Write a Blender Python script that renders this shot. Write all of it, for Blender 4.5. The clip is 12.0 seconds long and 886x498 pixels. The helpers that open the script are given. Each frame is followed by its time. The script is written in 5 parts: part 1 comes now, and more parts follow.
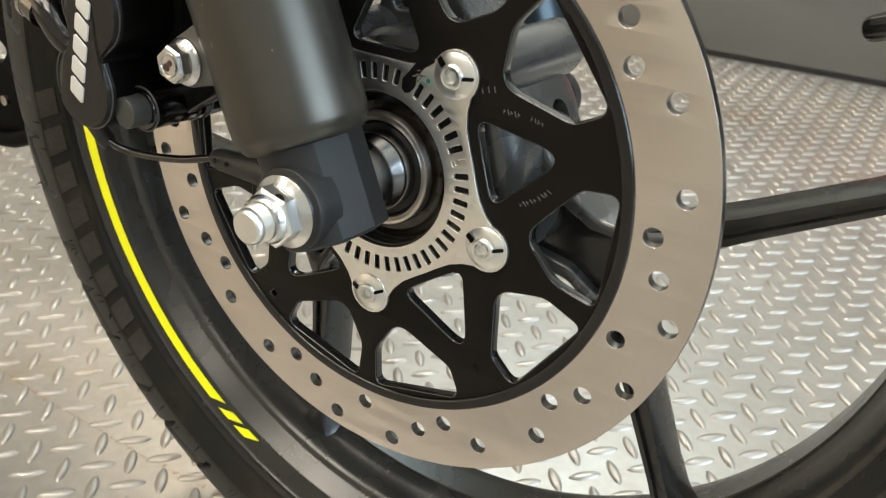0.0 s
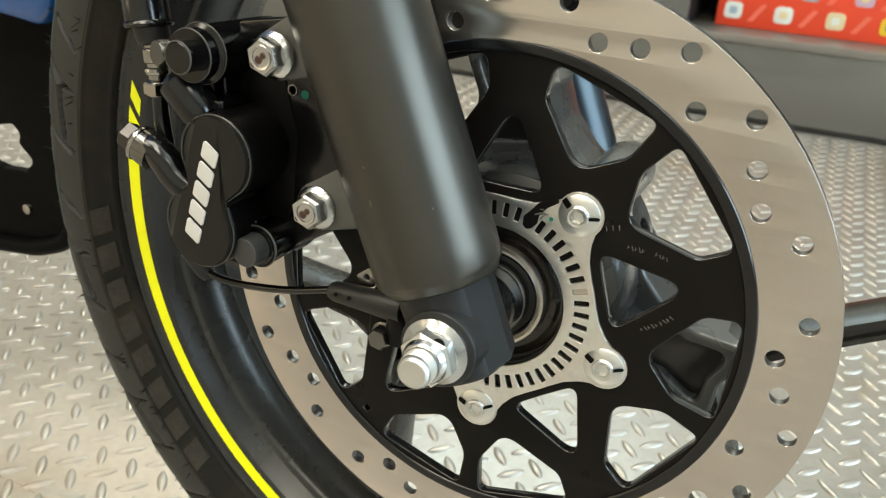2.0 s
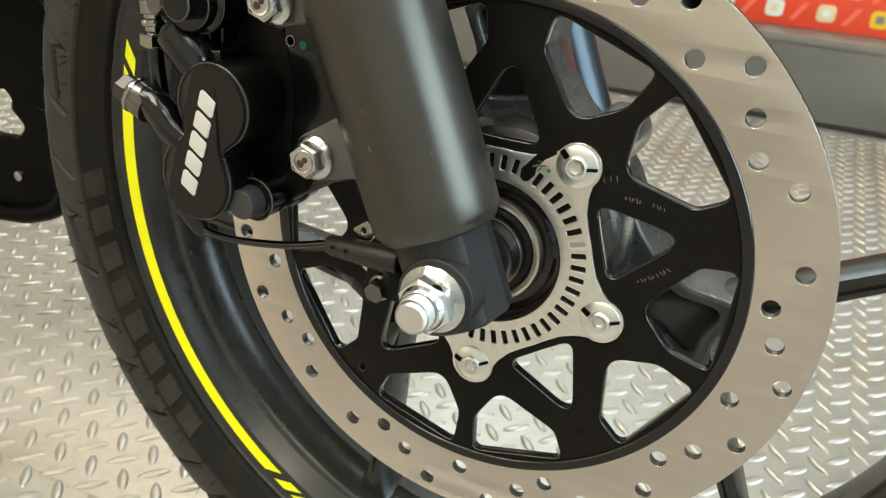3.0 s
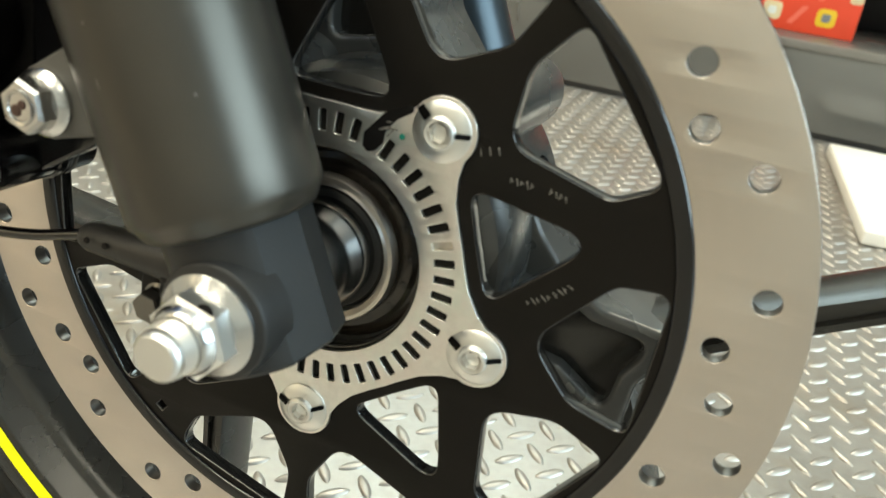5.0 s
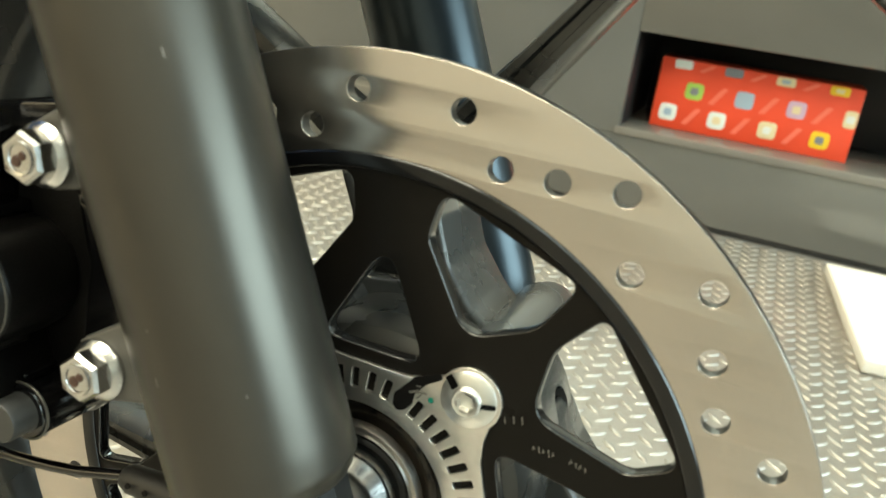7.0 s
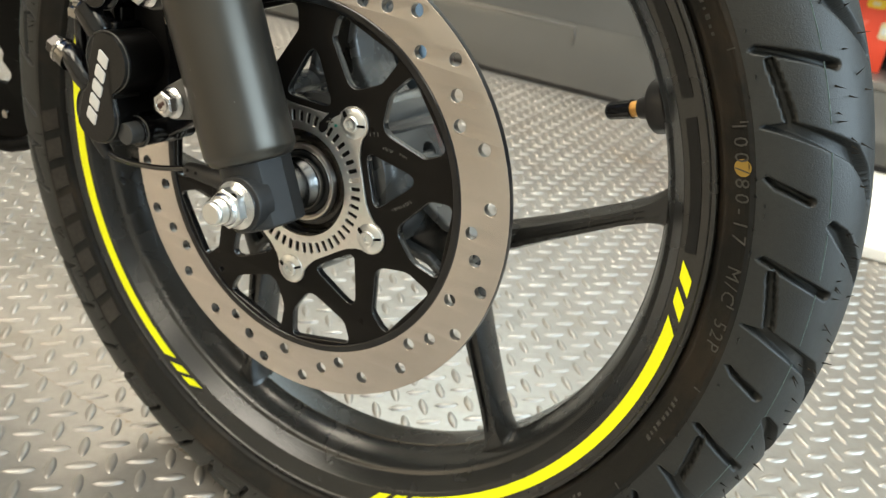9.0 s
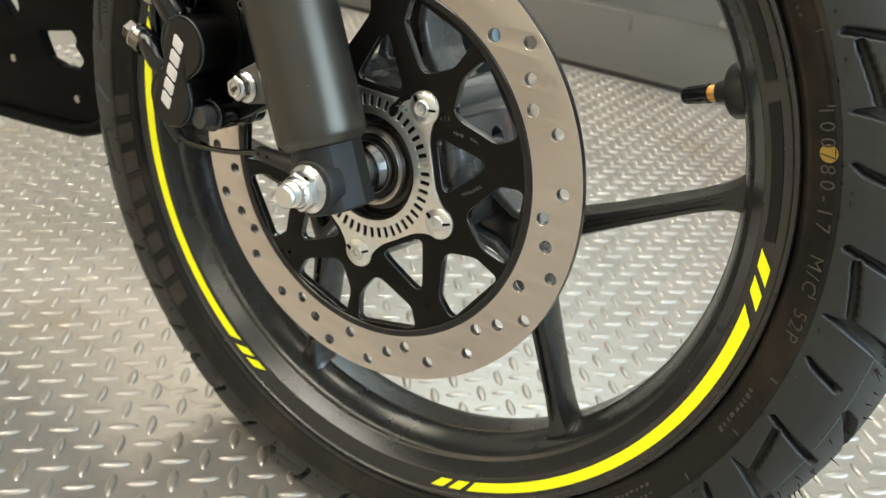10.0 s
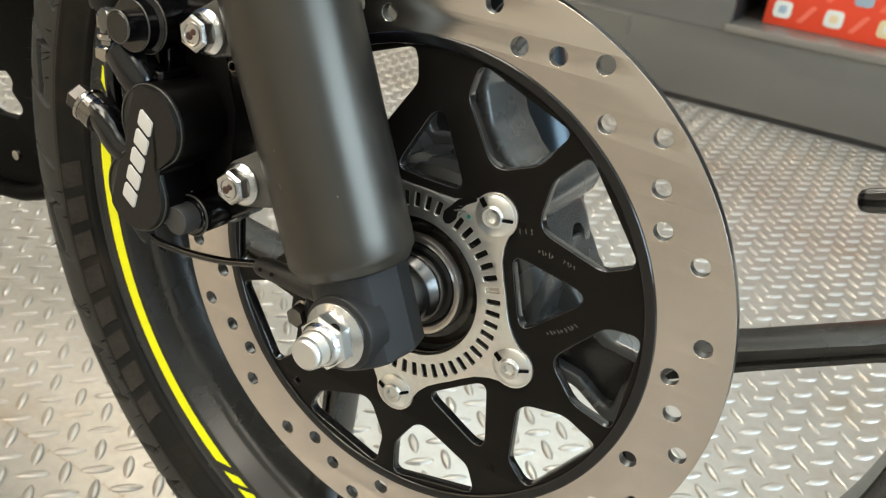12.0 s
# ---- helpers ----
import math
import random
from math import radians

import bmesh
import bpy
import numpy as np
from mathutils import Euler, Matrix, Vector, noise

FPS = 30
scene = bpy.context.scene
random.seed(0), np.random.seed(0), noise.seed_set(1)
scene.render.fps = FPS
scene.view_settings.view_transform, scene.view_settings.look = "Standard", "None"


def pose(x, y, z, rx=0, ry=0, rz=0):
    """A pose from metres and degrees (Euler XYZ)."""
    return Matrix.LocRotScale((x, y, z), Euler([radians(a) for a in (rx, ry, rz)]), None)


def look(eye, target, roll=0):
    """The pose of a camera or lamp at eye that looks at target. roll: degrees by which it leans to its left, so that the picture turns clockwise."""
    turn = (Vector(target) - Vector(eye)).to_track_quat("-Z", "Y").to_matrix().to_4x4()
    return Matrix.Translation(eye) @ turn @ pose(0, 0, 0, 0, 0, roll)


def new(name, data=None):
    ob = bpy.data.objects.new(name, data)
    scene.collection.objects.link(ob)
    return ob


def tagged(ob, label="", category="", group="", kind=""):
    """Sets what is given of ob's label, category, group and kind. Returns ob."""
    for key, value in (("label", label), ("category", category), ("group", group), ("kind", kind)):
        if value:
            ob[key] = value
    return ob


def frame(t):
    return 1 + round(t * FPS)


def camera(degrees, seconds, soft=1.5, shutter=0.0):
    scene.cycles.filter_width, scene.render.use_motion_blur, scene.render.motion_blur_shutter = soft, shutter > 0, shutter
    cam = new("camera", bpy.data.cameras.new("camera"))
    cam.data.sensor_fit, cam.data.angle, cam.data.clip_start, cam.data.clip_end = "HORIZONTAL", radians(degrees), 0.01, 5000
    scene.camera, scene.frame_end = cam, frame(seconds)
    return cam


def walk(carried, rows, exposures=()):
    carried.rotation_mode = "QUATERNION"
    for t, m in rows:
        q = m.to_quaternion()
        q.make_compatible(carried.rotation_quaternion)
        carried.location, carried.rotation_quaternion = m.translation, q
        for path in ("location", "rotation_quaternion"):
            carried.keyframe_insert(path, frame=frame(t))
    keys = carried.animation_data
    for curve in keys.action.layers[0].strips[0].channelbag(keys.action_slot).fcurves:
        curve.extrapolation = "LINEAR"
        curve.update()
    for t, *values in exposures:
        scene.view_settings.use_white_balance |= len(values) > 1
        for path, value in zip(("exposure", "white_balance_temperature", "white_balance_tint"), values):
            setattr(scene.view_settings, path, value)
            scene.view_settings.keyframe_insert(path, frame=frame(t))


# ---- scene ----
cam = camera(57.1, 12.0, 1.2)
cam.data.dof.use_dof, cam.data.dof.focus_distance, cam.data.dof.aperture_fstop = True, 0.35, 17.0
# seconds, eye, turn
PATH = [
    (0, 0.1840, -0.2481, 0.4247, 61.70, -2.59, 32.69),
    (0.5, 0.2253, -0.3009, 0.4736, 62.41, -1.65, 31.29),
    (1, 0.2319, -0.3198, 0.4760, 62.51, -1.54, 31.46),
    (1.5, 0.1642, -0.3041, 0.4631, 63.25, -2.37, 27.20),
    (2, 0.1074, -0.2932, 0.4646, 64.39, -3.04, 25.63),
    (2.5, 0.0993, -0.2981, 0.4585, 64.58, -3.38, 25.54),
    (3, 0.1089, -0.3012, 0.4473, 64.26, -3.68, 25.14),
    (3.5, 0.1324, -0.2853, 0.4437, 63.55, -4.07, 24.35),
    (3.7, 0.1389, -0.2728, 0.4454, 63.50, -4.05, 23.96),
    (5.3, 0.0993, -0.1887, 0.4029, 64.32, -7.20, 22.10),
    (5.5, 0.0962, -0.1862, 0.4169, 64.72, -7.01, 22.22),
    (6, 0.0794, -0.1783, 0.4559, 67.81, -7.60, 21.75),
    (6.5, 0.0709, -0.1806, 0.4733, 69.81, -8.06, 22.28),
    (7, 0.0904, -0.1970, 0.4585, 69.96, -7.70, 22.51),
    (7.5, 0.1218, -0.2313, 0.4393, 67.34, -8.35, 23.15),
    (7.7, 0.1349, -0.2462, 0.4391, 66.51, -8.25, 23.53),
    (9.3, 0.3048, -0.3802, 0.4910, 63.31, -6.50, 31.78),
    (9.5, 0.3106, -0.3847, 0.4927, 62.98, -6.22, 32.75),
    (10, 0.2713, -0.3694, 0.4789, 62.69, -6.11, 33.19),
    (10.5, 0.2043, -0.3363, 0.4712, 61.98, -5.85, 32.06),
    (11, 0.1659, -0.3010, 0.4637, 61.59, -6.26, 30.74),
    (11.5, 0.1594, -0.2838, 0.4639, 61.97, -6.45, 30.90),
    (12, 0.1529, -0.2705, 0.4777, 62.06, -6.49, 30.78),
]
walk(cam, [(t, pose(x, y, z, rx, ry, rz)) for t, x, y, z, rx, ry, rz in PATH],
     [(0.0, 0.28, 6600, 14), (0.5, 0.32, 6600, 12), (1.5, 0.34, 6600, 10), (2.5, 0.38, 6650, 9), (3.7, 0.38, 6700, 9), (5.5, 0.36, 6800, 4), (6.1, 0.45, 7100, 1), (7.0, 0.58, 7100, 2), (7.6, 0.42, 7000, 5), (9.3, 0.36, 6600, 13), (12.0, 0.33, 6550, 13)])

# ---- world and light ----
world = bpy.data.worlds.new("showroom_dim")
scene.world = world
world.use_nodes = True
world.node_tree.nodes["Background"].inputs["Color"].default_value = (0.9, 0.92, 1.0, 1)
world.node_tree.nodes["Background"].inputs["Strength"].default_value = 0.15


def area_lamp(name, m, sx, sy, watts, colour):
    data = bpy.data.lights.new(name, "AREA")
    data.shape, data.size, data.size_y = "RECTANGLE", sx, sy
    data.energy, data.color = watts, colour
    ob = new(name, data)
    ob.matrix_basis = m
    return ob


# rows of ceiling panels, and the shop front's daylight on the forward side
for cx, cy, watts in ((-2.2, -2.0, 24), (-0.2, -2.0, 30), (1.8, -2.0, 16), (-2.2, 1.45, 40), (-0.2, 1.45, 44), (1.8, 1.45, 6)):
    area_lamp("ceiling_lamp", pose(cx, cy, 3.10), 0.9, 0.9, watts, (1.0, 0.925, 0.74))
# Three unseen panels, added for the tints and reflections on rim and floor.
area_lamp("ceiling_lamp", pose(-1.00, 3.00, 3.10), 1.8, 1.1, 42, (0.72, 0.94, 1.0))
area_lamp("ceiling_lamp", pose(-0.90, -1.00, 3.10), 1.8, 1.1, 48, (1.0, 0.955, 0.83))
area_lamp("ceiling_lamp", pose(1.35, -0.10, 3.10), 1.6, 1.6, 22, (0.78, 0.95, 1.0))
area_lamp("shop_front_daylight", look((4.4, 0.3, 1.5), (0, 0.2, 0.5)), 4.4, 2.5, 300, (0.66, 0.87, 1.0))
# Unseen warm fill, added for the brown band on the fork's left.
area_lamp("warm_left_fill", look((-3.6, -2.9, 1.7), (0, 0, 0.5)), 1.8, 2.2, 20, (1.0, 0.82, 0.54))

# ---- materials ----


def material(name, base, rough=0.5, metal=0.0, grain=0.0, grain_scale=400.0, stain=0.0, stain_scale=12.0, bump=0.0, bump_scale=900.0,
             coat=0.0, spread=0.0, spec=0.5):
    """A painted, cast or moulded surface: fine grain, broad stains, roughness wear and fine relief."""
    m = bpy.data.materials.new(name)
    m.use_nodes = True
    nt = m.node_tree
    b = nt.nodes["Principled BSDF"]
    b.inputs["Metallic"].default_value = metal
    b.inputs["Roughness"].default_value = rough
    b.inputs["Coat Weight"].default_value = coat
    b.inputs["Specular IOR Level"].default_value = spec
    b.inputs["Base Color"].default_value = (*base, 1)
    tc = nt.nodes.new("ShaderNodeTexCoord")
    def noise_node(scale, detail=4.0):
        n = nt.nodes.new("ShaderNodeTexNoise")
        n.inputs["Scale"].default_value, n.inputs["Detail"].default_value = scale, detail
        nt.links.new(tc.outputs["Object"], n.inputs["Vector"])
        return n
    colour = None
    if grain or stain:
        value = None
        for amount, scale in ((grain, grain_scale), (stain, stain_scale)):
            if not amount:
                continue
            mr = nt.nodes.new("ShaderNodeMapRange")
            mr.inputs["From Min"].default_value, mr.inputs["From Max"].default_value = 0.3, 0.7
            mr.inputs["To Min"].default_value, mr.inputs["To Max"].default_value = 1 - amount, 1 + amount
            nt.links.new(noise_node(scale).outputs["Fac"], mr.inputs["Value"])
            if value is None:
                value = mr.outputs["Result"]
            else:
                mul = nt.nodes.new("ShaderNodeMath")
                mul.operation = "MULTIPLY"
                nt.links.new(value, mul.inputs[0])
                nt.links.new(mr.outputs["Result"], mul.inputs[1])
                value = mul.outputs[0]
        vm = nt.nodes.new("ShaderNodeVectorMath")
        vm.operation = "SCALE"
        vm.inputs[0].default_value = base
        nt.links.new(value, vm.inputs["Scale"])
        nt.links.new(vm.outputs["Vector"], b.inputs["Base Color"])
    if spread:
        mr = nt.nodes.new("ShaderNodeMapRange")
        mr.inputs["From Min"].default_value, mr.inputs["From Max"].default_value = 0.3, 0.7
        mr.inputs["To Min"].default_value, mr.inputs["To Max"].default_value = max(0.02, rough - spread), rough + spread
        nt.links.new(noise_node(35.0).outputs["Fac"], mr.inputs["Value"])
        nt.links.new(mr.outputs["Result"], b.inputs["Roughness"])
    if bump:
        bp = nt.nodes.new("ShaderNodeBump")
        bp.inputs["Strength"].default_value, bp.inputs["Distance"].default_value = bump, 0.0004
        nt.links.new(noise_node(bump_scale, 2.0).outputs["Fac"], bp.inputs["Height"])
        nt.links.new(bp.outputs["Normal"], b.inputs["Normal"])
    return m


def brushed_steel(name):
    """Ground disc steel: fine circular scratches round the axle."""
    m = material(name, (0.605, 0.555, 0.510), 0.29, 1.0)
    nt = m.node_tree
    b = nt.nodes["Principled BSDF"]
    tc = nt.nodes.new("ShaderNodeTexCoord")
    sep = nt.nodes.new("ShaderNodeSeparateXYZ")
    nt.links.new(tc.outputs["Object"], sep.inputs["Vector"])
    flat = nt.nodes.new("ShaderNodeCombineXYZ")
    nt.links.new(sep.outputs["X"], flat.inputs["X"])
    nt.links.new(sep.outputs["Z"], flat.inputs["Y"])
    length = nt.nodes.new("ShaderNodeVectorMath")
    length.operation = "LENGTH"
    nt.links.new(flat.outputs["Vector"], length.inputs[0])
    at = nt.nodes.new("ShaderNodeMath")
    at.operation = "ARCTAN2"
    nt.links.new(sep.outputs["Z"], at.inputs[0])
    nt.links.new(sep.outputs["X"], at.inputs[1])
    comb = nt.nodes.new("ShaderNodeCombineXYZ")
    sa = nt.nodes.new("ShaderNodeMath")
    sa.operation = "MULTIPLY"
    sa.inputs[1].default_value = 0.9
    nt.links.new(at.outputs[0], sa.inputs[0])
    nt.links.new(sa.outputs[0], comb.inputs["X"])
    sr = nt.nodes.new("ShaderNodeMath")
    sr.operation = "MULTIPLY"
    sr.inputs[1].default_value = 900.0
    nt.links.new(length.outputs["Value"], sr.inputs[0])
    nt.links.new(sr.outputs[0], comb.inputs["Y"])
    scratch = nt.nodes.new("ShaderNodeTexNoise")
    scratch.inputs["Scale"].default_value, scratch.inputs["Detail"].default_value = 1.0, 5.0
    nt.links.new(comb.outputs["Vector"], scratch.inputs["Vector"])
    cloud = nt.nodes.new("ShaderNodeTexNoise")
    cloud.inputs["Scale"].default_value, cloud.inputs["Detail"].default_value = 14.0, 2.0
    nt.links.new(tc.outputs["Object"], cloud.inputs["Vector"])
    mix = nt.nodes.new("ShaderNodeMath")
    mix.operation = "ADD"
    soft = nt.nodes.new("ShaderNodeMapRange")
    soft.inputs["To Min"].default_value, soft.inputs["To Max"].default_value = 0.36, 0.64
    nt.links.new(scratch.outputs["Fac"], soft.inputs["Value"])
    nt.links.new(soft.outputs["Result"], mix.inputs[0])
    wear = nt.nodes.new("ShaderNodeMapRange")
    wear.inputs["From Min"].default_value, wear.inputs["From Max"].default_value = 0.3, 0.7
    wear.inputs["To Min"].default_value, wear.inputs["To Max"].default_value = 0.17, 0.27
    nt.links.new(cloud.outputs["Fac"], wear.inputs["Value"])
    nt.links.new(wear.outputs["Result"], b.inputs["Roughness"])
    nt.links.new(cloud.outputs["Fac"], mix.inputs[1])
    mr = nt.nodes.new("ShaderNodeMapRange")
    mr.inputs["From Min"].default_value, mr.inputs["From Max"].default_value = 0.7, 1.3
    mr.inputs["To Min"].default_value, mr.inputs["To Max"].default_value = 0.93, 1.07
    nt.links.new(mix.outputs[0], mr.inputs["Value"])
    vm = nt.nodes.new("ShaderNodeVectorMath")
    vm.operation = "SCALE"
    b.inputs["Anisotropic"].default_value = 0.45
    tg = nt.nodes.new("ShaderNodeTangent")
    tg.direction_type, tg.axis = "RADIAL", "Y"
    nt.links.new(tg.outputs["Tangent"], b.inputs["Tangent"])
    vm.inputs[0].default_value = (0.605, 0.555, 0.510)
    nt.links.new(mr.outputs["Result"], vm.inputs["Scale"])
    nt.links.new(vm.outputs["Vector"], b.inputs["Base Color"])
    bp = nt.nodes.new("ShaderNodeBump")
    bp.inputs["Strength"].default_value, bp.inputs["Distance"].default_value = 0.03, 0.0002
    nt.links.new(scratch.outputs["Fac"], bp.inputs["Height"])
    nt.links.new(bp.outputs["Normal"], b.inputs["Normal"])
    return m


STEEL = brushed_steel("brushed_disc_steel")
# Disc rim face near black; hole walls a darker steel than the faces.
DISC_EDGE = material("near_black_disc_edge", (0.012, 0.012, 0.013), 0.3, 0.2)
HOLE_WALL = material("darker_hole_steel", (0.20, 0.19, 0.175), 0.42, 1.0)
BLACK_PAINT = material("satin_black_coating", (0.0058, 0.0049, 0.0040), 0.32, stain=0.2, bump=0.08, spread=0.05, spec=0.14)
GLOSS_BLACK = material("gloss_black_enamel", (0.003, 0.003, 0.0035), 0.16, bump=0.06, spread=0.04, spec=0.55)
RIM_BLACK = material("glossy_black_cast_rim", (0.0150, 0.0149, 0.0138), 0.26, stain=0.12, bump=0.05, spread=0.04, spec=0.6)
FORK_BLACK = material("gunmetal_fork_paint", (0.070, 0.0650, 0.0562), 0.33, 0.75, stain=0.05, bump=0.05, spread=0.02, spec=0.5)
LUG_BLACK = material("satin_black_cast_lug", (0.017, 0.0172, 0.0175), 0.42, 0.0, stain=0.08, bump=0.12, spread=0.03, spec=0.3)
# Far leg only: blue daylight and shade are put into this darker base.
FAR_FORK = material("fork_paint_daylight_blue", (0.033, 0.043, 0.051), 0.29, 0.75, stain=0.05, bump=0.05, spread=0.02)
CAST_GREY = material("cast_grey_paint", (0.075, 0.073, 0.068), 0.45, stain=0.1, bump=0.2)
ZINC = material("bright_zinc_plating", (0.55, 0.55, 0.545), 0.22, 1.0, stain=0.05, spread=0.06)
TONE_ZINC = material("passivated_zinc_sheet", (0.78, 0.765, 0.73), 0.34, 1.0, grain=0.05, stain=0.06, stain_scale=30, spread=0.06)
BOLT_ZINC = material("satin_zinc_plating", (0.72, 0.72, 0.70), 0.36, 1.0, stain=0.05, spread=0.05)
CUT_EDGE = material("gloss_black_cut_edge", (0.01, 0.01, 0.01), 0.12, spec=0.8)
STAIN_BLACK = material("black_paint_marker", (0.004, 0.0035, 0.0035), 0.5, spec=0.12)
GREEN_DOT = material("green_inspection_paint", (0.0, 0.16, 0.12), 0.45)
RUBBER = material("tread_rubber", (0.0158, 0.0166, 0.0152), 0.50, spec=0.42, grain=0.12, stain=0.15, stain_scale=20, bump=0.35, bump_scale=1200)
SIDE_RUBBER = material("sidewall_rubber", (0.0090, 0.0084, 0.0072), 0.48, spec=0.18, grain=0.1, stain=0.2, stain_scale=16, bump=0.35, bump_scale=1500)
PLASTIC = material("moulded_black_plastic", (0.003, 0.0028, 0.0027), 0.36, spec=0.16, bump=0.3, spread=0.06)
SOFT_BLACK = material("black_rubber_boot", (0.013, 0.0125, 0.012), 0.42, bump=0.15, spec=0.4)
YELLOW = material("fluorescent_yellow_tape", (0.86, 0.88, 0.0), 0.5, stain=0.04)
GREY_TAPE = material("black_gloss_tape", (0.004, 0.004, 0.004), 0.22, spec=0.4)
COWL_BLACK = material("matt_black_moulding", (0.0035, 0.0035, 0.0035), 0.40, spec=0.03, bump=0.3)
# A lighter brown than the sidewall, so the raised letters stand out.
LETTER_RUBBER = material("brown_letter_rubber", (0.024, 0.0202, 0.016), 0.42, spec=0.3, grain=0.3, stain=0.35, stain_scale=60)
SEAM = material("pale_teal_mould_seam", (0.065, 0.10, 0.10), 0.5, grain=0.3)
PIN_CAP = material("greyed_rubber_cap", (0.032, 0.033, 0.033), 0.38, bump=0.15, spec=0.45)
DARK_BOLT = material("dark_phosphated_steel", (0.07, 0.065, 0.06), 0.32, 0.9, spread=0.06)
UNION = material("dull_plated_union", (0.17, 0.163, 0.15), 0.2, 0.95, spread=0.06)
ENGRAVE = material("pale_engraved_marking", (0.13, 0.123, 0.11), 0.5, grain=0.5, grain_scale=900)
CHIP = material("pale_paint_chip", (0.16, 0.155, 0.14), 0.5)
CAST_BLACK = material("black_cast_housing_paint", (0.007, 0.0066, 0.006), 0.34, spec=0.3, bump=0.3, stain=0.15)
# Grey that puts edge highlights into the colour of black parts.
EDGE_GLINT = material("painted_edge_glint", (0.07, 0.068, 0.062), 0.3, 0.3)
RUSTY = material("brown_sealant_stain", (0.045, 0.018, 0.012), 0.35, stain=0.3)
WHITE_LETTER = material("raised_white_paint", (0.56, 0.545, 0.52), 0.5, stain=0.05)
# Pale colour stands in for highlights on the moulded relief.
PALE_MARK = material("pale_rubber_marking", (0.042, 0.040, 0.035), 0.6, grain=0.4, grain_scale=700)
OCHRE = material("ochre_paint_dot", (0.27, 0.17, 0.025), 0.5, stain=0.1)
BRASS = material("worn_brass", (0.60, 0.33, 0.10), 0.35, 1.0)
BLUE = material("blue_body_paint", (0.010, 0.075, 0.27), 0.25, coat=0.3)
HUB_BLACK = material("glossy_black_hub_casting", (0.046, 0.0468, 0.0455), 0.27, stain=0.15, bump=0.06, spread=0.05, spec=0.85)
# Brown reflections on black enamel are put into this base colour.
HUB_SEAT = material("hub_enamel_brown_reflection", (0.018, 0.0145, 0.011), 0.22, stain=0.2, bump=0.06, spread=0.05, spec=0.6)
NICKEL = material("nickel_fitting", (0.36, 0.345, 0.32), 0.19, 1.0, spread=0.08)
SEAL_STEEL = material("satin_seal_steel", (0.56, 0.515, 0.46), 0.36, 1.0, spread=0.08)
SPACER = material("dull_turned_steel", (0.27, 0.275, 0.28), 0.17, 1.0, spread=0.06)
PLATE = material("embossed_metal_floor_plate", (0.342, 0.319, 0.288), 0.385, 0.66, grain=0.06, grain_scale=120, stain=0.10, stain_scale=5, bump=0.15, bump_scale=500, spread=0.06)


def soiled(m, colour, scale, lo, hi, amount):
    """Adds blotches of dirt over a material's colour."""
    nt = m.node_tree
    b = nt.nodes["Principled BSDF"]
    old = b.inputs["Base Color"].links[0].from_socket
    tc = nt.nodes.new("ShaderNodeTexCoord")
    n = nt.nodes.new("ShaderNodeTexNoise")
    n.inputs["Scale"].default_value, n.inputs["Detail"].default_value, n.inputs["Roughness"].default_value = scale, 7.0, 0.65
    nt.links.new(tc.outputs["Object"], n.inputs["Vector"])
    mr = nt.nodes.new("ShaderNodeMapRange")
    mr.inputs["From Min"].default_value, mr.inputs["From Max"].default_value, mr.inputs["To Max"].default_value = lo, hi, amount
    nt.links.new(n.outputs["Fac"], mr.inputs["Value"])
    mix = nt.nodes.new("ShaderNodeMix")
    mix.data_type = "RGBA"
    nt.links.new(mr.outputs["Result"], mix.inputs["Factor"])
    nt.links.new(old, mix.inputs[6])
    mix.inputs[7].default_value = (*colour, 1)
    nt.links.new(mix.outputs[2], b.inputs["Base Color"])


soiled(TONE_ZINC, (0.80, 0.70, 0.67), 26.0, 0.46, 0.64, 0.6)
soiled(TONE_ZINC, (0.70, 0.78, 0.71), 31.0, 0.50, 0.66, 0.6)
soiled(PLATE, (0.30, 0.22, 0.13), 6.0, 0.56, 0.74, 0.55)
soiled(SIDE_RUBBER, (0.030, 0.022, 0.014), 22.0, 0.50, 0.72, 0.8)
soiled(RUBBER, (0.020, 0.018, 0.015), 25.0, 0.52, 0.75, 0.4)
BENCH_GREY = material("grey_laminate_panel", (0.110, 0.107, 0.098), 0.15, stain=0.06, stain_scale=3, bump=0.03, spec=0.8)
# Near-black base for the niche's inside and the foot strip.
BENCH_DARK = material("near_black_recess", (0.012, 0.011, 0.011), 0.5, stain=0.1)
BENCH_EDGE = material("pale_grey_edging", (0.17, 0.162, 0.148), 0.25, stain=0.05, spec=0.7)
RED_CARD = material("printed_orange_red_card", (0.80, 0.07, 0.025), 0.5, stain=0.04)
RED_LIGHT = material("printed_light_red_stripe", (0.86, 0.16, 0.10), 0.5)
ICON = {n: material("printed_%s_patch" % n, c, 0.5) for n, c in dict(
    pale=(0.74, 0.76, 0.72), green=(0.35, 0.55, 0.10), blue=(0.35, 0.45, 0.55), lilac=(0.62, 0.42, 0.55), cream=(0.75, 0.62, 0.38),
    yellow=(0.85, 0.55, 0.03), dark=(0.20, 0.21, 0.24)).items()}
WHITE_BOARD = material("white_laminate_board", (0.80, 0.77, 0.71), 0.5, stain=0.03)
WALL_PAINT = material("warm_white_wall_paint", (0.62, 0.59, 0.53), 0.7, stain=0.04, stain_scale=1.5, bump=0.1)
WALL_DARK = material("charcoal_wall_paint", (0.12, 0.115, 0.108), 0.7, stain=0.04, stain_scale=1.5, bump=0.1)
WALL_TAN = material("pale_tan_wall_paint", (0.46, 0.42, 0.36), 0.7, stain=0.04, stain_scale=1.5, bump=0.1)
CEIL_PAINT = material("white_ceiling_board", (0.75, 0.73, 0.69), 0.8, stain=0.03, stain_scale=2)

